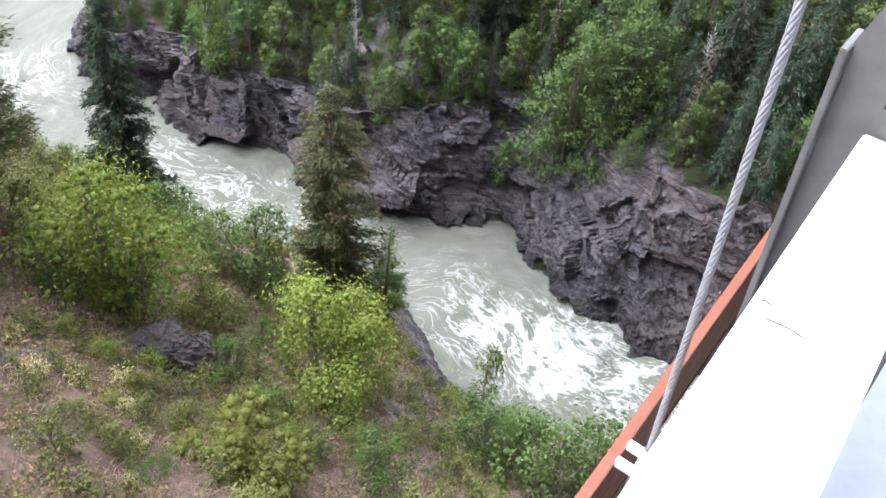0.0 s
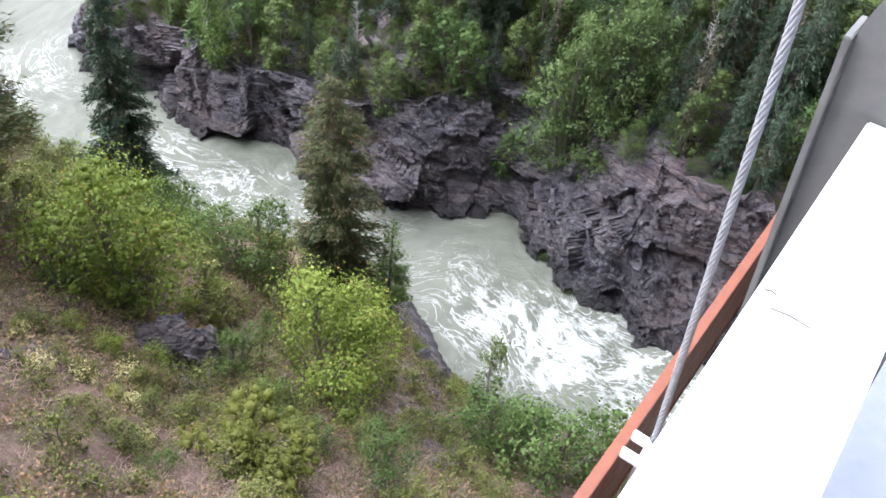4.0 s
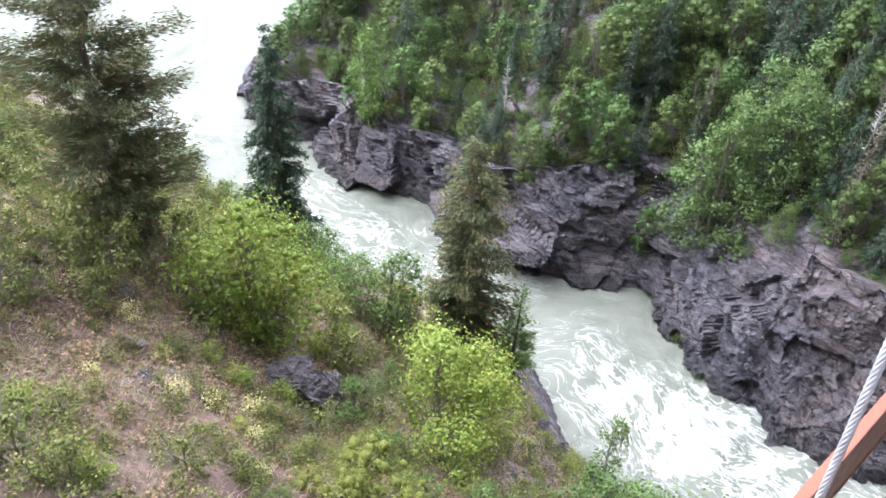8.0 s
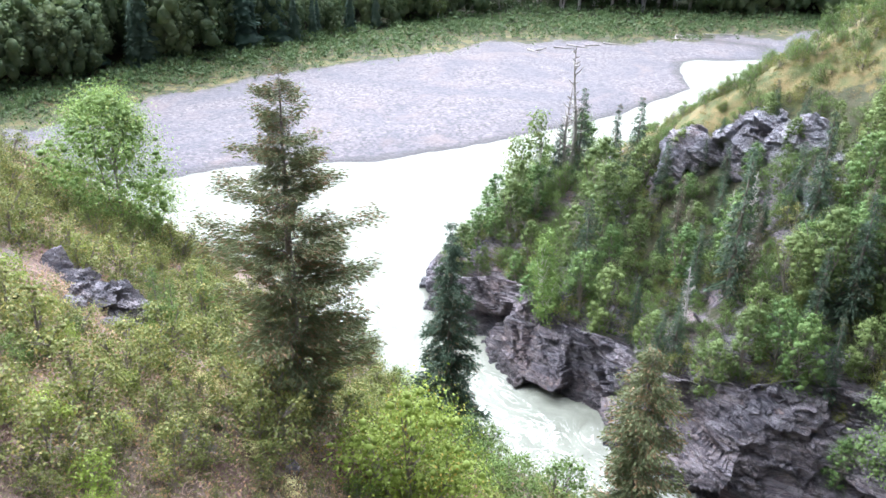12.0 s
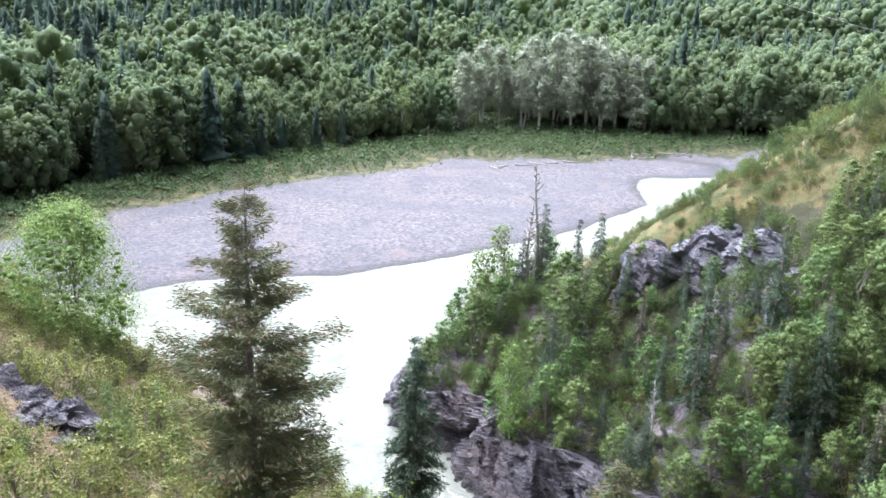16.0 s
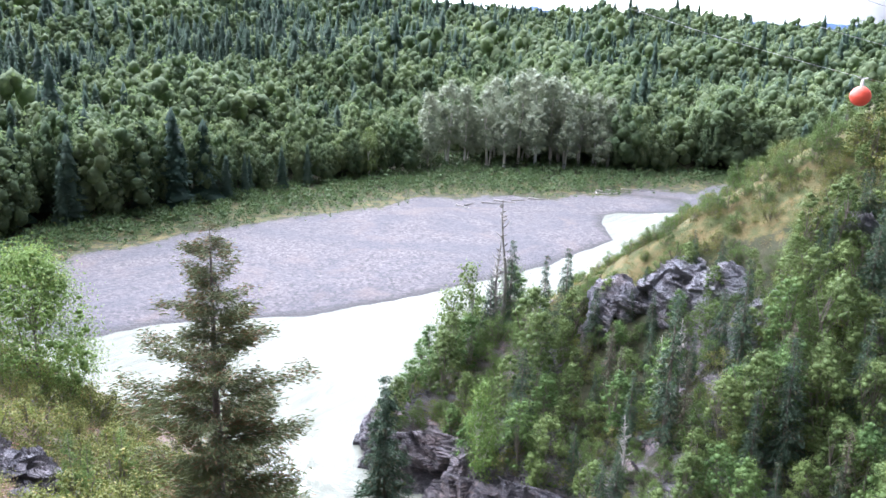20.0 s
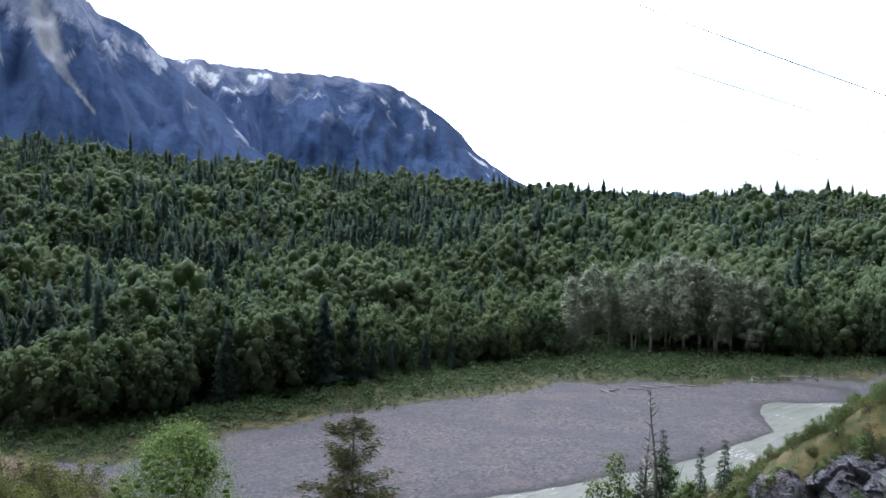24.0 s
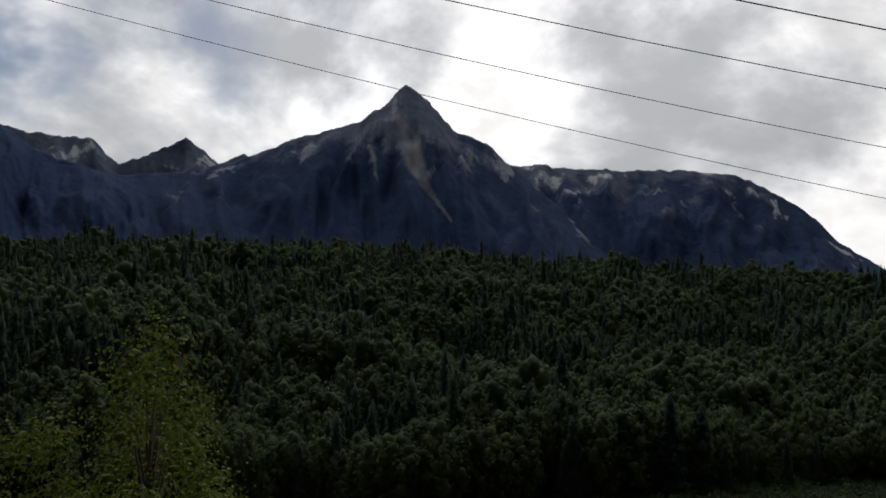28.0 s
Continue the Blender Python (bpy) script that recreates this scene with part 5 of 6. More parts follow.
plant("pine_tree", YOUNG_PINE, -4.6, 51.5, 1.3, "thin young pine at the edge of the bluff", "pine tree")
plant("poplar_tree", BROAD_POPLAR, -70.9, 55.9, 1.12, "broad bright green poplar on the crest of the bank", "poplar tree", sink=0.8)
plant("maple_bush", MAPLE, -19.6, 33.4, 1.28, "broad yellow-green maple bush with orange tips", "bush")
plant("maple_bush", MAPLE_B, -7.0, 33.4, 1.28, "yellow-green many-stemmed maple bush on the slope", "bush")
plant("maple_tree", GOLD_TREE, -44.5, 10.5, 1.22, "tall yellowing maple on the near bank", "maple tree", sink=0.6)

# left bank, shrubs that can be told apart: place and half width
OLIVE = [(-15.6, 37.4, 2.6), (-12.5, 26.5, 1.7), (-13.7, 44.9, 2.8), (-17.1, 41.2, 1.7), (-14.9, 36.8, 1.6), (-38.2, 31.8, 2.5), (-46.0, 43.0, 3.0), (-29.5, 37.7, 2.0),
         (-37.8, 23.2, 2.8), (-32.4, 21.3, 2.2), (-29.0, 17.1, 2.2), (-32.6, 24.8, 1.9), (-30.9, 27.1, 1.5), (-1.2, 30.6, 1.5), (-14.6, 17.7, 1.5), (-14.8, 25.4, 1.2),
         (-19.0, 14.1, 1.9), (-17.1, 14.3, 1.8), (-41.0, 27.5, 1.6), (-44.0, 25.0, 2.0), (-36.0, 28.5, 1.6), (-34.0, 33.0, 1.6), (-3.5, 36.5, 1.8), (-1.0, 39.0, 1.6), (-9.5, 37.0, 1.7), (-11.5, 40.5, 2.0), (-4.0, 29.5, 1.6), (1.5, 33.0, 1.5), (-8.0, 29.0, 1.5),
         (-10.5, 31.5, 1.8), (3.0, 28.5, 1.4)]
for x, y, w in OLIVE:
    plant("willow_shrub", WILLOWS[int(rng.integers(3))], x, y, w / 1.9, "olive-green willow shrub on the dry slope", "shrub", "slope shrubs")
for x, y, w in [(-2.1, 24.8, 2.0), (4.7, 32.2, 3.0), (9.2, 29.5, 3.9), (-49.5, 72.5, 2.8), (-44.0, 72.0, 2.4), (-40.5, 70.5, 2.2), (-5.7, 25.6, 1.3), (-33.0, 63.0, 2.0), (13.5, 31.0, 3.0), (7.0, 36.5, 2.2), (-14.4, 45.0, 3.0), (-17.6, 44.6, 2.2), (-20.5, 46.5, 2.2), (-24.5, 51.5, 2.6), (-12.0, 31.0, 1.8), (-9.0, 28.0, 1.5), (-27.0, 56.0, 2.2), (-36.0, 66.5, 2.8), (6.5, 32.5, 2.4)]:
    plant("alder_bush", ALDERS[int(rng.integers(2))], x, y, w / 2.2, "fresh green alder bush on the bank", "bush", "bank bushes")
plant("poplar_sapling", THIN_POPLAR, 5.6, 46.0, 0.62, "slender dark-leaved sapling at the water's edge", "sapling")
for x, y, s in [(-47.2, 44.5, 0.6), (-39.5, 33.0, 0.55), (-41.5, 36.0, 0.5)]:
    plant("pine_sapling", YOUNG_PINE, x, y, s * 1.3, "thin olive pine sapling among shrubs", "sapling", "saplings")
for x, y, w in [(-15.7, 25.4, 1.1), (-16.7, 23.4, 0.9), (-18.0, 22.5, 0.8), (-20.5, 24.9, 0.7), (-17.8, 27.4, 0.7), (-26.2, 26.6, 0.8), (-23.4, 26.7, 0.8), (-31.3, 29.1, 1.0), (-28.5, 26.0, 0.7),
                (-14.2, 22.5, 0.8), (-12.5, 20.2, 0.7), (-21.5, 21.0, 0.6), (-30.5, 31.5, 0.8), (-33.5, 30.5, 0.7), (-24.8, 29.5, 0.6)]:
    plant("seed_plant", SEEDS[int(rng.integers(2))], x, y, w, "pale cream seed heads of a dry shrub", "shrub", "pale seed plants", sink=0.1)
plant("juniper_shrub", JUNIPER, -8.6, 21.6, 1.4, "low yellow-green spreading juniper", "shrub")


def slope_shrubs():
    g = np.random.default_rng(37)
    xs, ys = g.uniform(-80, 26, 5200), g.uniform(2, 66, 5200)
    zs, sls, _, _, _ = ground_parts(xs, ys)
    placed = []
    for x, y, z, sl in zip(xs, ys, zs, sls):
        d = math.hypot(x, y)
        if sl < 5 or d < 12 or (-55 < x < -41 and 29 < y < 37) or len(placed) > 640:
            continue
        moist = float(fbm(np.array(x / 9), np.array(y / 9), 39, 3)) + (0.65 if x < -26 else 0) + (0.3 if sl < 16 else 0) + (0.15 if x > -6 else 0)
        if g.random() > np.clip(0.42 + moist, 0.10, 0.9) or any((x - a) ** 2 + (y - b) ** 2 < 1.5 for a, b in placed):
            continue
        placed.append((x, y))
        k = g.random()
        if k < 0.34:
            plant("sage_shrub", SAGES[int(g.integers(2))], x, y, g.uniform(0.5, 1.15), "low grey-green sage shrub on the dry slope", "shrub", "sage shrubs", z=z, sink=0.1)
        elif k < 0.72:
            plant("willow_shrub", WILLOWS[int(g.integers(3))], x, y, g.uniform(0.35, 0.8) * (1.8 if x < -26 else 1.1), "olive-green willow shrub on the dry slope", "shrub", "slope shrubs", z=z)
        elif k < 0.88:
            plant("alder_bush", ALDERS[int(g.integers(2))], x, y, g.uniform(0.2, 0.5), "fresh green alder bush on the bank", "bush", "bank bushes", z=z)
        else:
            plant("maple_bush", SMALL_MAPLE, x, y, g.uniform(0.6, 1.2), "small yellow-green maple bush on the slope", "bush", "small maples", z=z)


slope_shrubs()


def crest_shrubs():
    """Yellow-green shrubs crowded along the crest of the near bank."""
    g = np.random.default_rng(38)
    placed = []
    for x, y in zip(g.uniform(-84, -40, 900), g.uniform(30, 62, 900)):
        if len(placed) > 110 or -54 < x < -40 and 29 < y < 37.5 or any((x - a) ** 2 + (y - b) ** 2 < 5 for a, b in placed):
            continue
        z, sl, _, _, _ = ground_parts(x, y)
        if sl < 6:
            continue
        placed.append((x, y))
        plant("crest_shrub", (WILLOWS + SAGES)[int(g.integers(5))], x, y, g.uniform(0.7, 1.35), "yellow-green leafy shrub on the crest of the bank", "shrub", "crest shrubs", z=z)


crest_shrubs()


def near_shrubs():
    """Waist-high leafy shrubs on the nearest part of the slope."""
    g = np.random.default_rng(36)
    placed = []
    for x, y in zip(g.uniform(-40, -11, 700), g.uniform(9, 29, 700)):
        if len(placed) > 130 or math.hypot(x, y) < 15 or any((x - a) ** 2 + (y - b) ** 2 < 2.2 for a, b in placed) or g.random() > 0.55 + 0.9 * float(fbm(np.array(x / 6), np.array(y / 6), 34, 3)):
            continue
        placed.append((x, y))
        shape = (SAGES + [WILLOWS[0], SMALL_MAPLE])[int(g.integers(4))]
        plant("slope_bush", shape, x, y, g.uniform(0.35, 0.8), "low yellow-green leafy bush on the dry slope", "shrub", "slope bushes", sink=0.1)


near_shrubs()


def grass_stuff(name, label, material, n, region, seed, tall):
    """Tufts of standing blades."""
    g = np.random.default_rng(seed)
    x, y, z = region(g, n)
    n, k = len(x), 8
    P = np.stack([x[:, None] + g.normal(0, 0.14, (n, k)), y[:, None] + g.normal(0, 0.14, (n, k)), np.repeat(z[:, None] - 0.06, k, 1)], -1).reshape(-1, 3)
    D = unit(g.normal(0, 0.8, (n * k, 3)) * np.array([1, 1, 0.2]) + np.array([0.1, 0.05, 0.75]))
    L = np.repeat(g.uniform(0.5, 1.2, n) * tall, k) * g.uniform(0.6, 1.2, n * k)
    v, f = blades(P, D, L, L * 0.06 + 0.016, 0.25, g, np.tile([0.0, 0.0, 1.0], (n * k, 1)))
    tagged(new(name, mesh_of(name, v, f, material)), label, "grass", kind="stuff")


def left_slope(g, n):
    x, y = g.uniform(-100, 24, n), g.uniform(-4, 66, n)
    z, sl, _, _, _ = ground_parts(x, y)
    ok = (sl > 4) & (np.hypot(x, y) > 8) & (g.random(n) < 0.55 + 0.9 * fbm(x / 5, y / 5, 43, 3))
    return x[ok], y[ok], z[ok]


def ridge_top(g, n):
    x, y = g.uniform(-42, 50, n), g.uniform(98, 160, n)
    z, _, sr, _, _ = ground_parts(x, y)
    ok = (sr > 15) & (z > 0.72 * ridge_height(x, y)) & (g.random(n) < 0.6 + 0.8 * fbm(x / 6, y / 6, 47, 3))
    return x[ok], y[ok], z[ok]


def weed_stuff():
    """Low leafy weeds and forbs in drifts on the near bank."""
    g = np.random.default_rng(45)
    n = 50000
    x, y = g.uniform(-85, 24, n), g.uniform(2, 64, n)
    z, sl, _, _, _ = ground_parts(x, y)
    drift = fbm(x / 7, y / 7, 49, 4) - 0.06 + 0.3 * (x < -24) + 0.16 * (np.hypot(x, y) < 28)
    ok = (sl > 4) & (drift > -0.01)
    x, y, z = x[ok], y[ok], z[ok]
    n, k = len(x), 11
    hgt = g.uniform(0.15, 0.9, n)
    P = np.stack([x[:, None] + g.normal(0, 0.22, (n, k)), y[:, None] + g.normal(0, 0.22, (n, k)), z[:, None] + hgt[:, None] * g.uniform(0, 1, (n, k))], -1).reshape(-1, 3)
    face = unit(g.normal(0, 0.6, (n * k, 3)) + np.array([0.2, -0.3, 0.8]))
    D = unit(np.cross(face, unit(g.normal(size=face.shape))))
    L = g.uniform(0.09, 0.23, n * k)
    v, f = blades(P, D, L, L * 0.6, 0.1, g, face)
    tagged(new("weeds", mesh_of("weeds", v, f, WEED_LEAF)), "low olive and ochre weeds among the dry grass", "weeds", kind="stuff")


weed_stuff()
grass_stuff("dry_grass", "dry straw-coloured and mauve bunch grass on the bank", DRY_BLADE, 84000, left_slope, 41, 0.62)
grass_stuff("ridge_grass", "golden grass on the ridge above the canyon", GOLD_BLADE, 22000, ridge_top, 42, 0.75)

# right bank, trees that stand out
for nm, me, x, y, s, label, cat in [
        ("birch_tree", HERO_BIRCH, -33.5, 92.5, 1.0, "bright yellow-green birch over the cliff", "birch tree"),
        ("birch_tree", BIRCHES[1], -28.0, 92.0, 0.85, "bright green birch over the cliff", "birch tree"),
        ("poplar_tree", HERO_POPLAR, 12.4, 78.6, 1.0, "large spreading green poplar over the cliff", "poplar tree"),
        ("poplar_tree", HERO_POPLAR, 17.2, 80.0, 0.95, "large spreading green poplar over the cliff", "poplar tree"),
        ("birch_tree", BIRCHES[2], 5.8, 80.3, 0.55, "small green birch on the cliff edge", "birch tree"),
        ("spruce_tree", SPRUCES[1], -15.7, 83.9, 0.72, "dark green young spruce on the cliff edge", "spruce tree"),
        ("poplar_tree", THIN_POPLAR, -44.0, 113.0, 1.15, "thin tall poplar with sparse leaves", "poplar tree"),
        ("poplar_tree", THIN_POPLAR, -46.5, 111.0, 1.0, "thin tall poplar with sparse leaves", "poplar tree")]:
    plant(nm, me, x, y, s, label, cat)
for x, y, s in [(15.5, 65.9, 0.75), (25.7, 67.9, 0.95), (28.5, 69.0, 0.8), (11.8, 70.5, 0.5)]:
    plant("alder_bush", ALDERS[int(rng.integers(2))], x, y, s, "fresh green alder bush on the rocks", "bush", "cliff bushes")
for k, x, y, s in [(0, -39.3, 115.0, 1.75), (1, -40.3, 115.6, 1.5), (1, -9.8, 97.0, 0.95), (1, -12.0, 98.0, 0.8), (1, -14.0, 88.0, 0.8), (1, 24.0, 78.0, 0.9)]:
    plant("dead_tree", [SNAGS[k]], x, y, s, "bare grey dead tree", "dead tree", "dead trees")
for x, y, s in [(-19.0, 101.0, 0.75), (-17.0, 97.5, 0.7), (-8.0, 91.0, 0.7), (2.5, 95.0, 0.85), (9.0, 86.0, 0.8), (23.5, 74.0, 0.85), (27.5, 79.0, 0.95), (31.0, 75.0, 0.9)]:
    plant("spruce_tree", DRY_SPRUCE, x, y, s, "half-dead brown spruce in the canyon wood", "spruce tree", "dying spruces")
for x, y, s in [(-11.4, 116.4, 0.40), (4.3, 111.3, 0.5), (5.5, 112.0, 0.4), (8.9, 120.6, 0.5), (9.6, 118.5, 0.6), (-56.0, 118.0, 0.35)]:
    plant("spruce_tree", SPRUCES[int(rng.integers(3))], x, y, s, "small dark spruce on the grassy ridge", "spruce tree", "ridge spruces")
for x, y, s in [(-2.1, 120.9, 0.75), (1.5, 111.4, 0.8), (3.0, 112.5, 0.7), (-22.0, 116.0, 0.7), (-20.5, 114.0, 0.6), (-5.0, 138.0, 0.8), (-1.5, 137.0, 0.9), (6.0, 128.0, 0.8), (11.0, 126.0, 1.0),
                (-8.5, 119.0, 0.35), (-6.0, 124.0, 0.4), (0.5, 126.0, 0.45), (4.0, 121.0, 0.4), (-14.0, 130.0, 0.5), (-11.0, 134.0, 0.6), (-26.0, 122.0, 0.6), (9.0, 134.0, 0.9), (13.0, 132.0, 1.0), (12.0, 129.0, 1.7), (14.0, 127.0, 1.9), (10.0, 131.0, 1.6), (15.0, 131.0, 2.0)]:
    plant("willow_shrub", WILLOWS[int(rng.integers(3))], x, y, s * 1.25, "green shrub on the grassy ridge", "shrub", "ridge shrubs")


for x, y, s in [(7.6, 131.0, 0.52), (9.2, 134.0, 0.62), (10.6, 129.0, 0.58), (6.2, 137.0, 0.45), (11.8, 137.0, 0.65), (13.0, 132.0, 0.7), (8.6, 127.0, 0.4)]:
    plant("poplar_tree", POPLARS[int(rng.integers(3))], x, y, s, "bushy green poplar on the ridge", "poplar tree", "ridge poplars")
for x, y, s in [(-9.0, 141.0, 0.9), (-7.2, 142.0, 1.0), (-5.4, 142.0, 0.8), (-3.2, 141.0, 1.0), (-12.5, 139.0, 0.8), (-15.5, 138.0, 0.9), (-18.0, 134.0, 0.7), (-1.0, 131.0, 0.8), (2.5, 131.0, 0.9), (4.2, 134.0, 1.0)]:
    plant("alder_bush", ALDERS[int(rng.integers(2))], x, y, s * 1.0, "green bush along the ridge", "bush", "ridge bushes")


def ridge_shrubs():
    g = np.random.default_rng(53)
    xs, ys = g.uniform(-36, 26, 900), g.uniform(104, 152, 900)
    zs, _, srs, _, _ = ground_parts(xs, ys)
    n = 0
    for x, y, z, sr, top in zip(xs, ys, zs, srs, ridge_height(xs, ys)):
        if sr < 15 or z < 0.74 * top or n > 280 or float(fbm(np.array(x / 8), np.array(y / 8), 57, 2)) < -0.05:
            continue
        n += 1
        if g.random() < 0.6:
            plant("ridge_shrub", SAGES[int(g.integers(2))], x, y, g.uniform(0.6, 1.3), "low olive shrub on the grassy ridge", "shrub", "ridge sage", z=z, sink=0.1)
        else:
            plant("alder_bush", ALDERS[int(g.integers(2))], x, y, g.uniform(0.3, 0.7), "green bush on the grassy ridge", "bush", "ridge bushes", z=z)


ridge_shrubs()


def wooded_slope():
    g = np.random.default_rng(31)
    placed = [(-33.5, 92.5), (-28.0, 92.0), (14, 75.5), (18.5, 76.5)]
    xs, ys = g.uniform(-62, 62, 16000), g.uniform(60, 150, 16000)
    zs, _, srs, _, _ = ground_parts(xs, ys)
    tops = ridge_height(xs, ys)
    for x, y, z, sr, top in zip(xs, ys, zs, srs, tops):
        low = 0.5 * float(cliff_height(x)) + (1.4 if x < 6 else 3.0)
        if sr < low or y > 128 or (z > 0.74 * top and x > -38):
            continue
        if any((x - a) ** 2 + (y - b) ** 2 < 8.5 for a, b in placed):
            continue
        # the crags below the ridge stay bare
        if -26 < x < 1 and 106 < y < 118 and g.random() < 0.85:
            continue
        placed.append((x, y))
        kind = g.random() + 0.45 * float(fbm(np.array(x / 13), np.array(y / 13), 33, 2))
        kind -= 0.30 if x > 17 else 0.0
        kind += 0.35 if x < -33 else 0.0
        s = g.uniform(0.70, 1.22) * (0.8 if sr < 14 else 1.0) * (0.85 if z > 0.55 * top else 1.0) * (0.85 if -28 < x < 3 and y > 92 else 1.0) * (0.62 if -26 < x < 1 and y > 98 else 1.0)
        if kind < 0.26:
            plant("spruce_tree", SPRUCES[int(g.integers(3))], x, y, s, "dark green spruce in the canyon wood", "spruce tree", "canyon wood", z=z)
        elif kind < 0.35:
            plant("spruce_tree", SLIM_SPRUCES[int(g.integers(2))], x, y, s * 1.05, "slim dark spruce in the canyon wood", "spruce tree", "canyon wood", z=z)
        elif kind < 0.68:
            plant("poplar_tree", POPLARS[int(g.integers(3))], x, y, s * 0.92, "green poplar in the canyon wood", "poplar tree", "canyon wood", z=z)
        elif kind < 0.88:
            plant("birch_tree", BIRCHES[int(g.integers(3))], x, y, s * 0.92, "light green birch in the canyon wood", "birch tree", "canyon wood", z=z)
        else:
            plant("alder_bush", ALDERS[int(g.integers(2))], x, y, s * 1.1, "fresh green alder bush in the canyon wood", "bush", "canyon wood", z=z)


wooded_slope()


def undergrowth():
    """Bushes that fill the wood's floor and the ledges under the crags."""
    g = np.random.default_rng(35)
    xs, ys = g.uniform(-58, 40, 2600), g.uniform(62, 122, 2600)
    zs, _, srs, _, _ = ground_parts(xs, ys)
    tops, placed = ridge_height(xs, ys), []
    for x, y, z, sr, top in zip(xs, ys, zs, srs, tops):
        if sr < 0.5 * float(cliff_height(x)) + 2 or (z > 0.78 * top and x > -38) or (-26 < x < 1 and y > 109) or any((x - a) ** 2 + (y - b) ** 2 < 5.5 for a, b in placed):
            continue
        placed.append((x, y))
        shape, size = (ALDERS[int(g.integers(2))], g.uniform(0.45, 0.9)) if g.random() < 0.6 else (WILLOWS[int(g.integers(3))], g.uniform(0.6, 1.2))
        plant("undergrowth_bush", shape, x, y, size, "leafy green bush on the floor of the canyon wood", "bush", "undergrowth", z=z)


undergrowth()

# far side: the cottonwoods at the wood's edge, a lone poplar, driftwood
def polar(az, d):
    return d * math.sin(radians(az)), d * math.cos(radians(az))


for az, d, s in [(-24.6, 372, 0.86), (-23.2, 378, 1.0), (-22.0, 384, 0.92), (-20.4, 380, 0.95), (-19.2, 376, 0.85), (-18.2, 388, 1.08), (-17.0, 384, 1.10), (-16.0, 388, 1.05), (-15.0, 384, 0.98),
                 (-14.0, 390, 0.95), (-13.0, 388, 0.9), (-12.0, 392, 0.85), (-17.6, 396, 1.12), (-15.4, 398, 1.05), (-19.9, 394, 1.0)]:
    plant("cottonwood_tree", COTTONWOODS[int(rng.integers(2))], *polar(az, d), s * 1.25, "tall grey-green cottonwood with pale trunks at the wood's edge", "cottonwood tree", "cottonwoods")
plant("poplar_tree", THIN_POPLAR, *polar(-28.7, 342), 1.55, "slender pale poplar in front of the forest", "poplar tree")


def log(x, y, length, turn, lift=0.0):
    g = np.random.default_rng(int(abs(x * 7 + y)))
    t = np.linspace(-0.5, 0.5, 7) * length
    v, f = tube(np.stack([t, 0.05 * length * np.sin(t * 0.3), np.abs(t) * lift], -1), np.linspace(0.32, 0.12, 7), 7)
    ob = new("driftwood_log", mesh_of("driftwood_log", v, f, DEAD_WOOD, True))
    ob.matrix_world = pose(x, y, float(ground(x, y)) + 0.2, 0, 0, turn)
    tagged(ob, "bleached driftwood log on the gravel bar", "log", "driftwood")


for az, d, n, turn in [(-12.2, 338, 9, 20), (-11.8, 342, 12, -30), (-11.4, 340, 10, 60), (-12.6, 340, 8, 100), (-10.6, 346, 16, 10), (-9.8, 348, 14, 25), (-20.0, 300, 7, 15), (-19.0, 304, 9, -10),
                       (-18.0, 308, 6, 40), (-16.6, 312, 8, 5), (-21.5, 296, 6, 70), (-22.0, 292, 7, -30)]:
    log(*polar(az, d), n, turn, 0.02)

# ---- crags set by hand ----
for k, (x, y, z, size, turn) in enumerate([
        (-21.0, 112.6, 25.5, (9.0, 7.0, 11.0), (-10, 6, 15)), (-12.8, 114.2, 28.0, (11.0, 8.0, 12.5), (-12, 0, 8)), (-6.2, 112.4, 29.0, (8.5, 6.5, 10.5), (-10, -8, -5)),
        (-2.2, 105.5, 28.6, (4.2, 13.0, 6.0), (32, 0, -8)), (-16.8, 112.4, 24.5, (6.0, 5.0, 6.0), (-10, 10, 0)), (6.8, 119.5, 39.5, (3.6, 3.0, 2.6), (0, 10, 20)), (9.6, 118.8, 41.0, (3.4, 3.0, 2.8), (0, -10, 40))]):
    crag(x, y, z, size, turn, "pale blue-grey crag below the grassy ridge", "ridge crags", 601 + k, PALE_ROCK)
for k, (x, y, dz, size, turn) in enumerate([(-50.5, 36.0, -0.6, (8.5, 3.6, 4.2), (0, 14, 25)), (-45.6, 33.6, -0.6, (8.0, 3.4, 4.0), (0, 16, 25)), (-41.6, 31.8, -0.9, (6.0, 3.2, 3.2), (0, 16, 25)),
                                            (-15.4, 30.6, 0.1, (5.4, 3.4, 4.6), (10, 8, 15)), (-29.5, 60.0, -0.8, (6.0, 3.5, 4.0), (0, 12, 30)), (-36.5, 64.0, -0.8, (6.0, 3.5, 4.0), (0, 12, 30))]):
    crag(x, y, float(ground(x, y)) + dz, size, turn, "dark layered slate outcrop in the dry grass", "slope rocks", 621 + k, ROCK, 2.4)
for x, y, s in [(-54.0, 36.0, 2.0), (-45.5, 31.0, 1.2), (-43.5, 30.2, 1.0), (-14.0, 29.6, 1.0), (-22.0, 25.0, 0.7), (-19.8, 22.4, 0.6), (-24.5, 28.0, 0.6), (-12.0, 24.0, 0.6), (-36.5, 41.0, 1.2),
                (1.0, 44.0, 1.2), (3.5, 40.0, 0.8), (2.0, 36.0, 0.7), (-1.0, 48.0, 1.4)]:
    put_rock(x, y, s * 1.1, 0.6, None, "dark slate stone in the dry grass", "slope rocks")


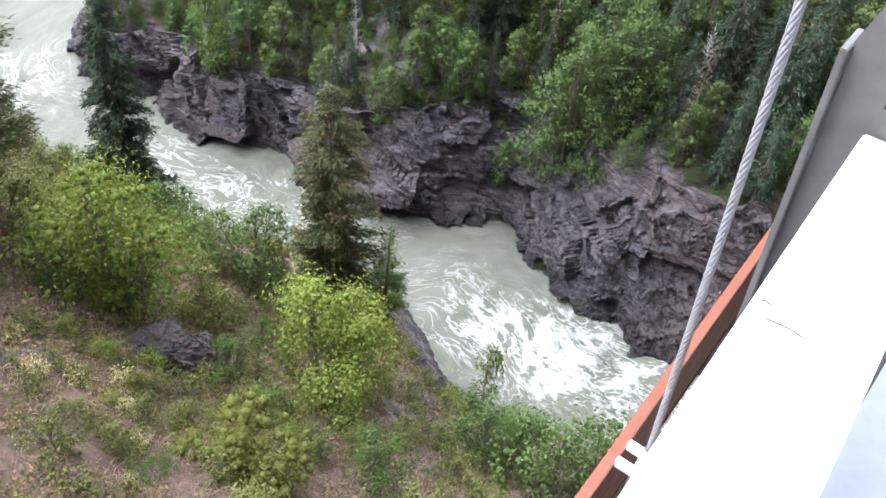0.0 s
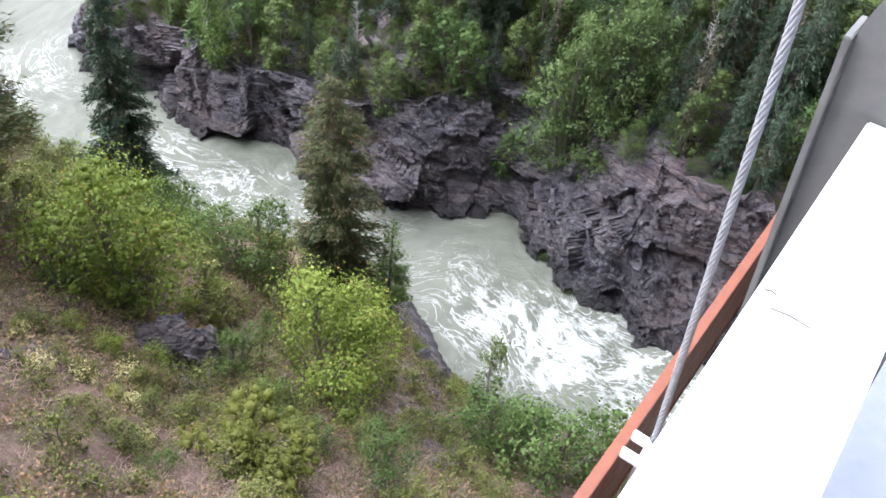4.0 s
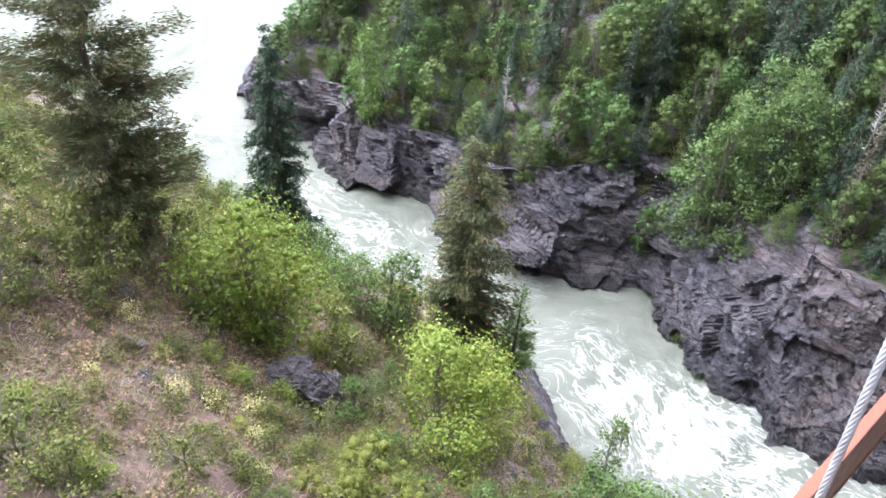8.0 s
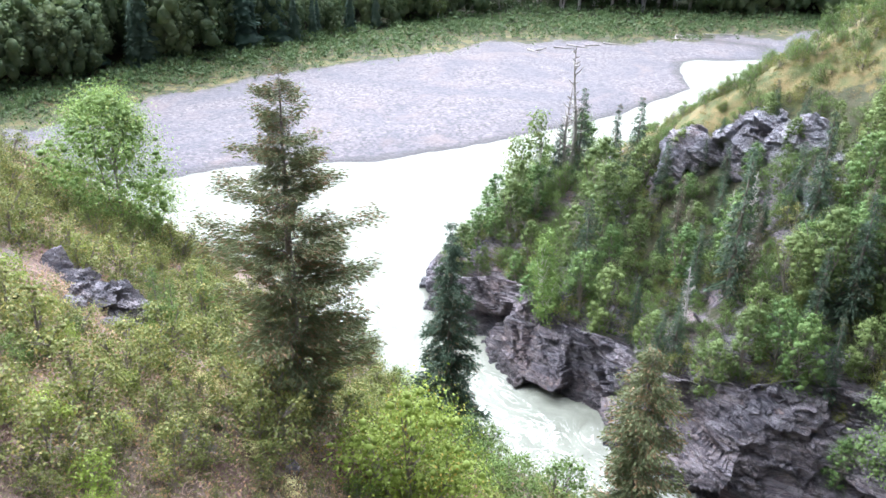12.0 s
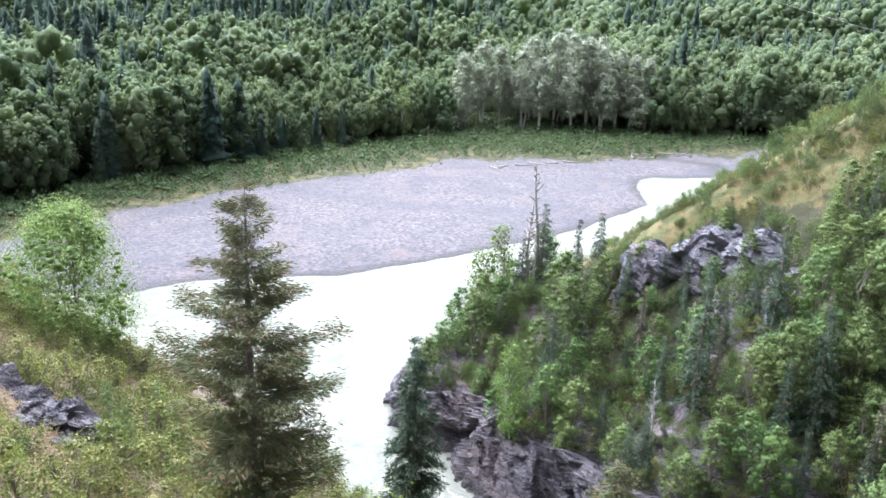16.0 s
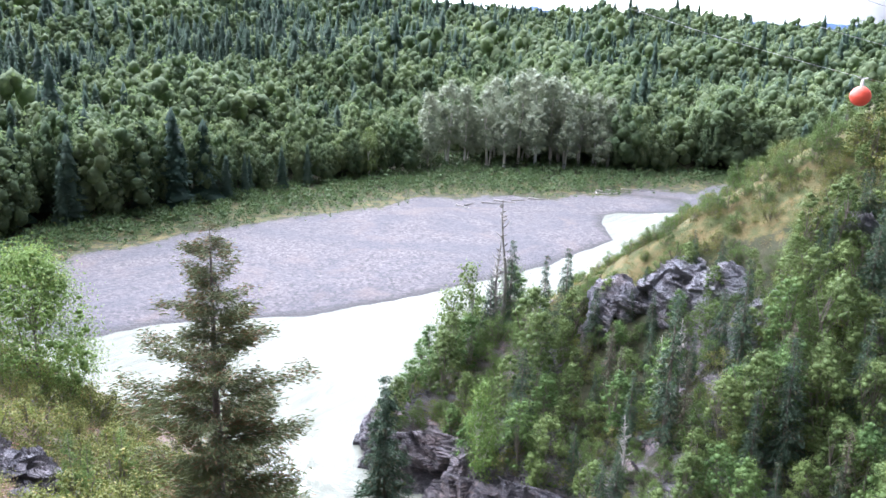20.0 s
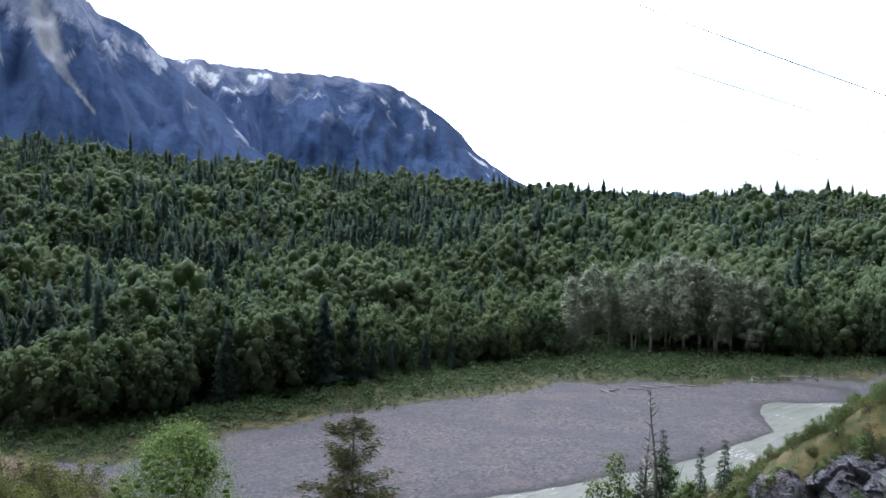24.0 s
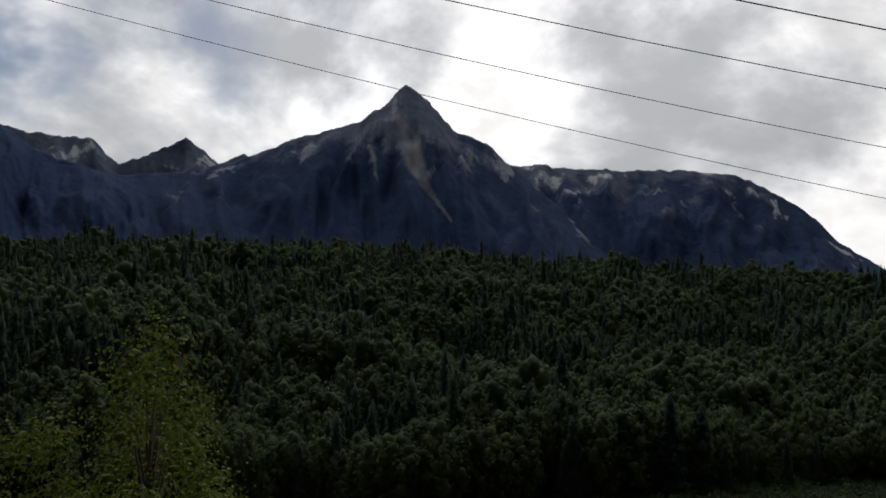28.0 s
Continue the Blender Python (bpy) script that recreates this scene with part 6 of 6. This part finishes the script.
for k in range(120):
    f = rng.random()
    x, y = (-0.4 + 1.2 * f + rng.normal(0, 0.9), 43.5 - 17 * f + rng.normal(0, 0.6))
    put_rock(x, y, rng.uniform(0.15, 0.45), 0.3, None, "loose grey slate stone on the scree", "scree stones")


# ---- power lines over the canyon, one with a marker ball ----
CABLE_GREY = plain("weathered_cable", (0.42, 0.42, 0.43), (0.55, 0.55, 0.56), 2, 0.5, 0.2)
BALL_RED = plain("red_marker_paint", (0.62, 0.075, 0.04), (0.70, 0.10, 0.055), 6, 0.45, stain=(0.55, 0.09, 0.06))


def wire(out, c2, c1, c0, ball=None):
    thing = tagged(new("power_line"), "grey overhead power line across the canyon" + (" with a red marker ball" if ball else ""), "power line", "power lines")
    a = np.linspace(-45, 95, 60)
    h = c0 + c1 * a + c2 * a * a
    pts = [tuple(at(float(q), out, float(z))) for q, z in zip(a, h)]
    v, f = tube(pts, [0.0068] * len(pts), 6)
    part("cable", mesh_of("cable", v, f, CABLE_GREY, True), None, thing)
    if ball:
        z = c0 + c1 * ball + c2 * ball * ball
        c = at(ball, out, z - 0.66)
        t = np.linspace(0, math.pi, 19)
        r = 0.36 * np.sin(t) + 0.002
        r[9] += 0.012
        v, f = tube([(c.x, c.y, c.z - 0.36 * math.cos(q)) for q in t], r, 28)
        ballpart = part("marker_ball", mesh_of("marker_ball", v, f, BALL_RED, True), None, thing, "round red aviation marker ball")
        v, f = tube([(c.x, c.y, c.z + 0.35), (c.x, c.y, c.z + 0.45), (c.x, c.y, c.z + 0.60)], [0.07, 0.06, 0.04], 10)
        part("collar", mesh_of("collar", v, f, WHITE_PAINT, True), None, ballpart)
        v, f = tube([tuple(at(ball - 0.35, out, z)), (c.x, c.y, c.z + 0.62), tuple(at(ball + 0.35, out, z))], [0.012, 0.02, 0.012], 6)
        part("clamp", mesh_of("clamp", v, f, WHITE_PAINT, True), None, ballpart)


wire(16.0, 0.00181, -0.2413, 4.238, ball=29.6)
wire(13.4, 0.00209, -0.2273, 4.312)
wire(10.2, 0.00258, -0.2182, 4.001)
wire(7.0, 0.0030, -0.2220, 3.300)
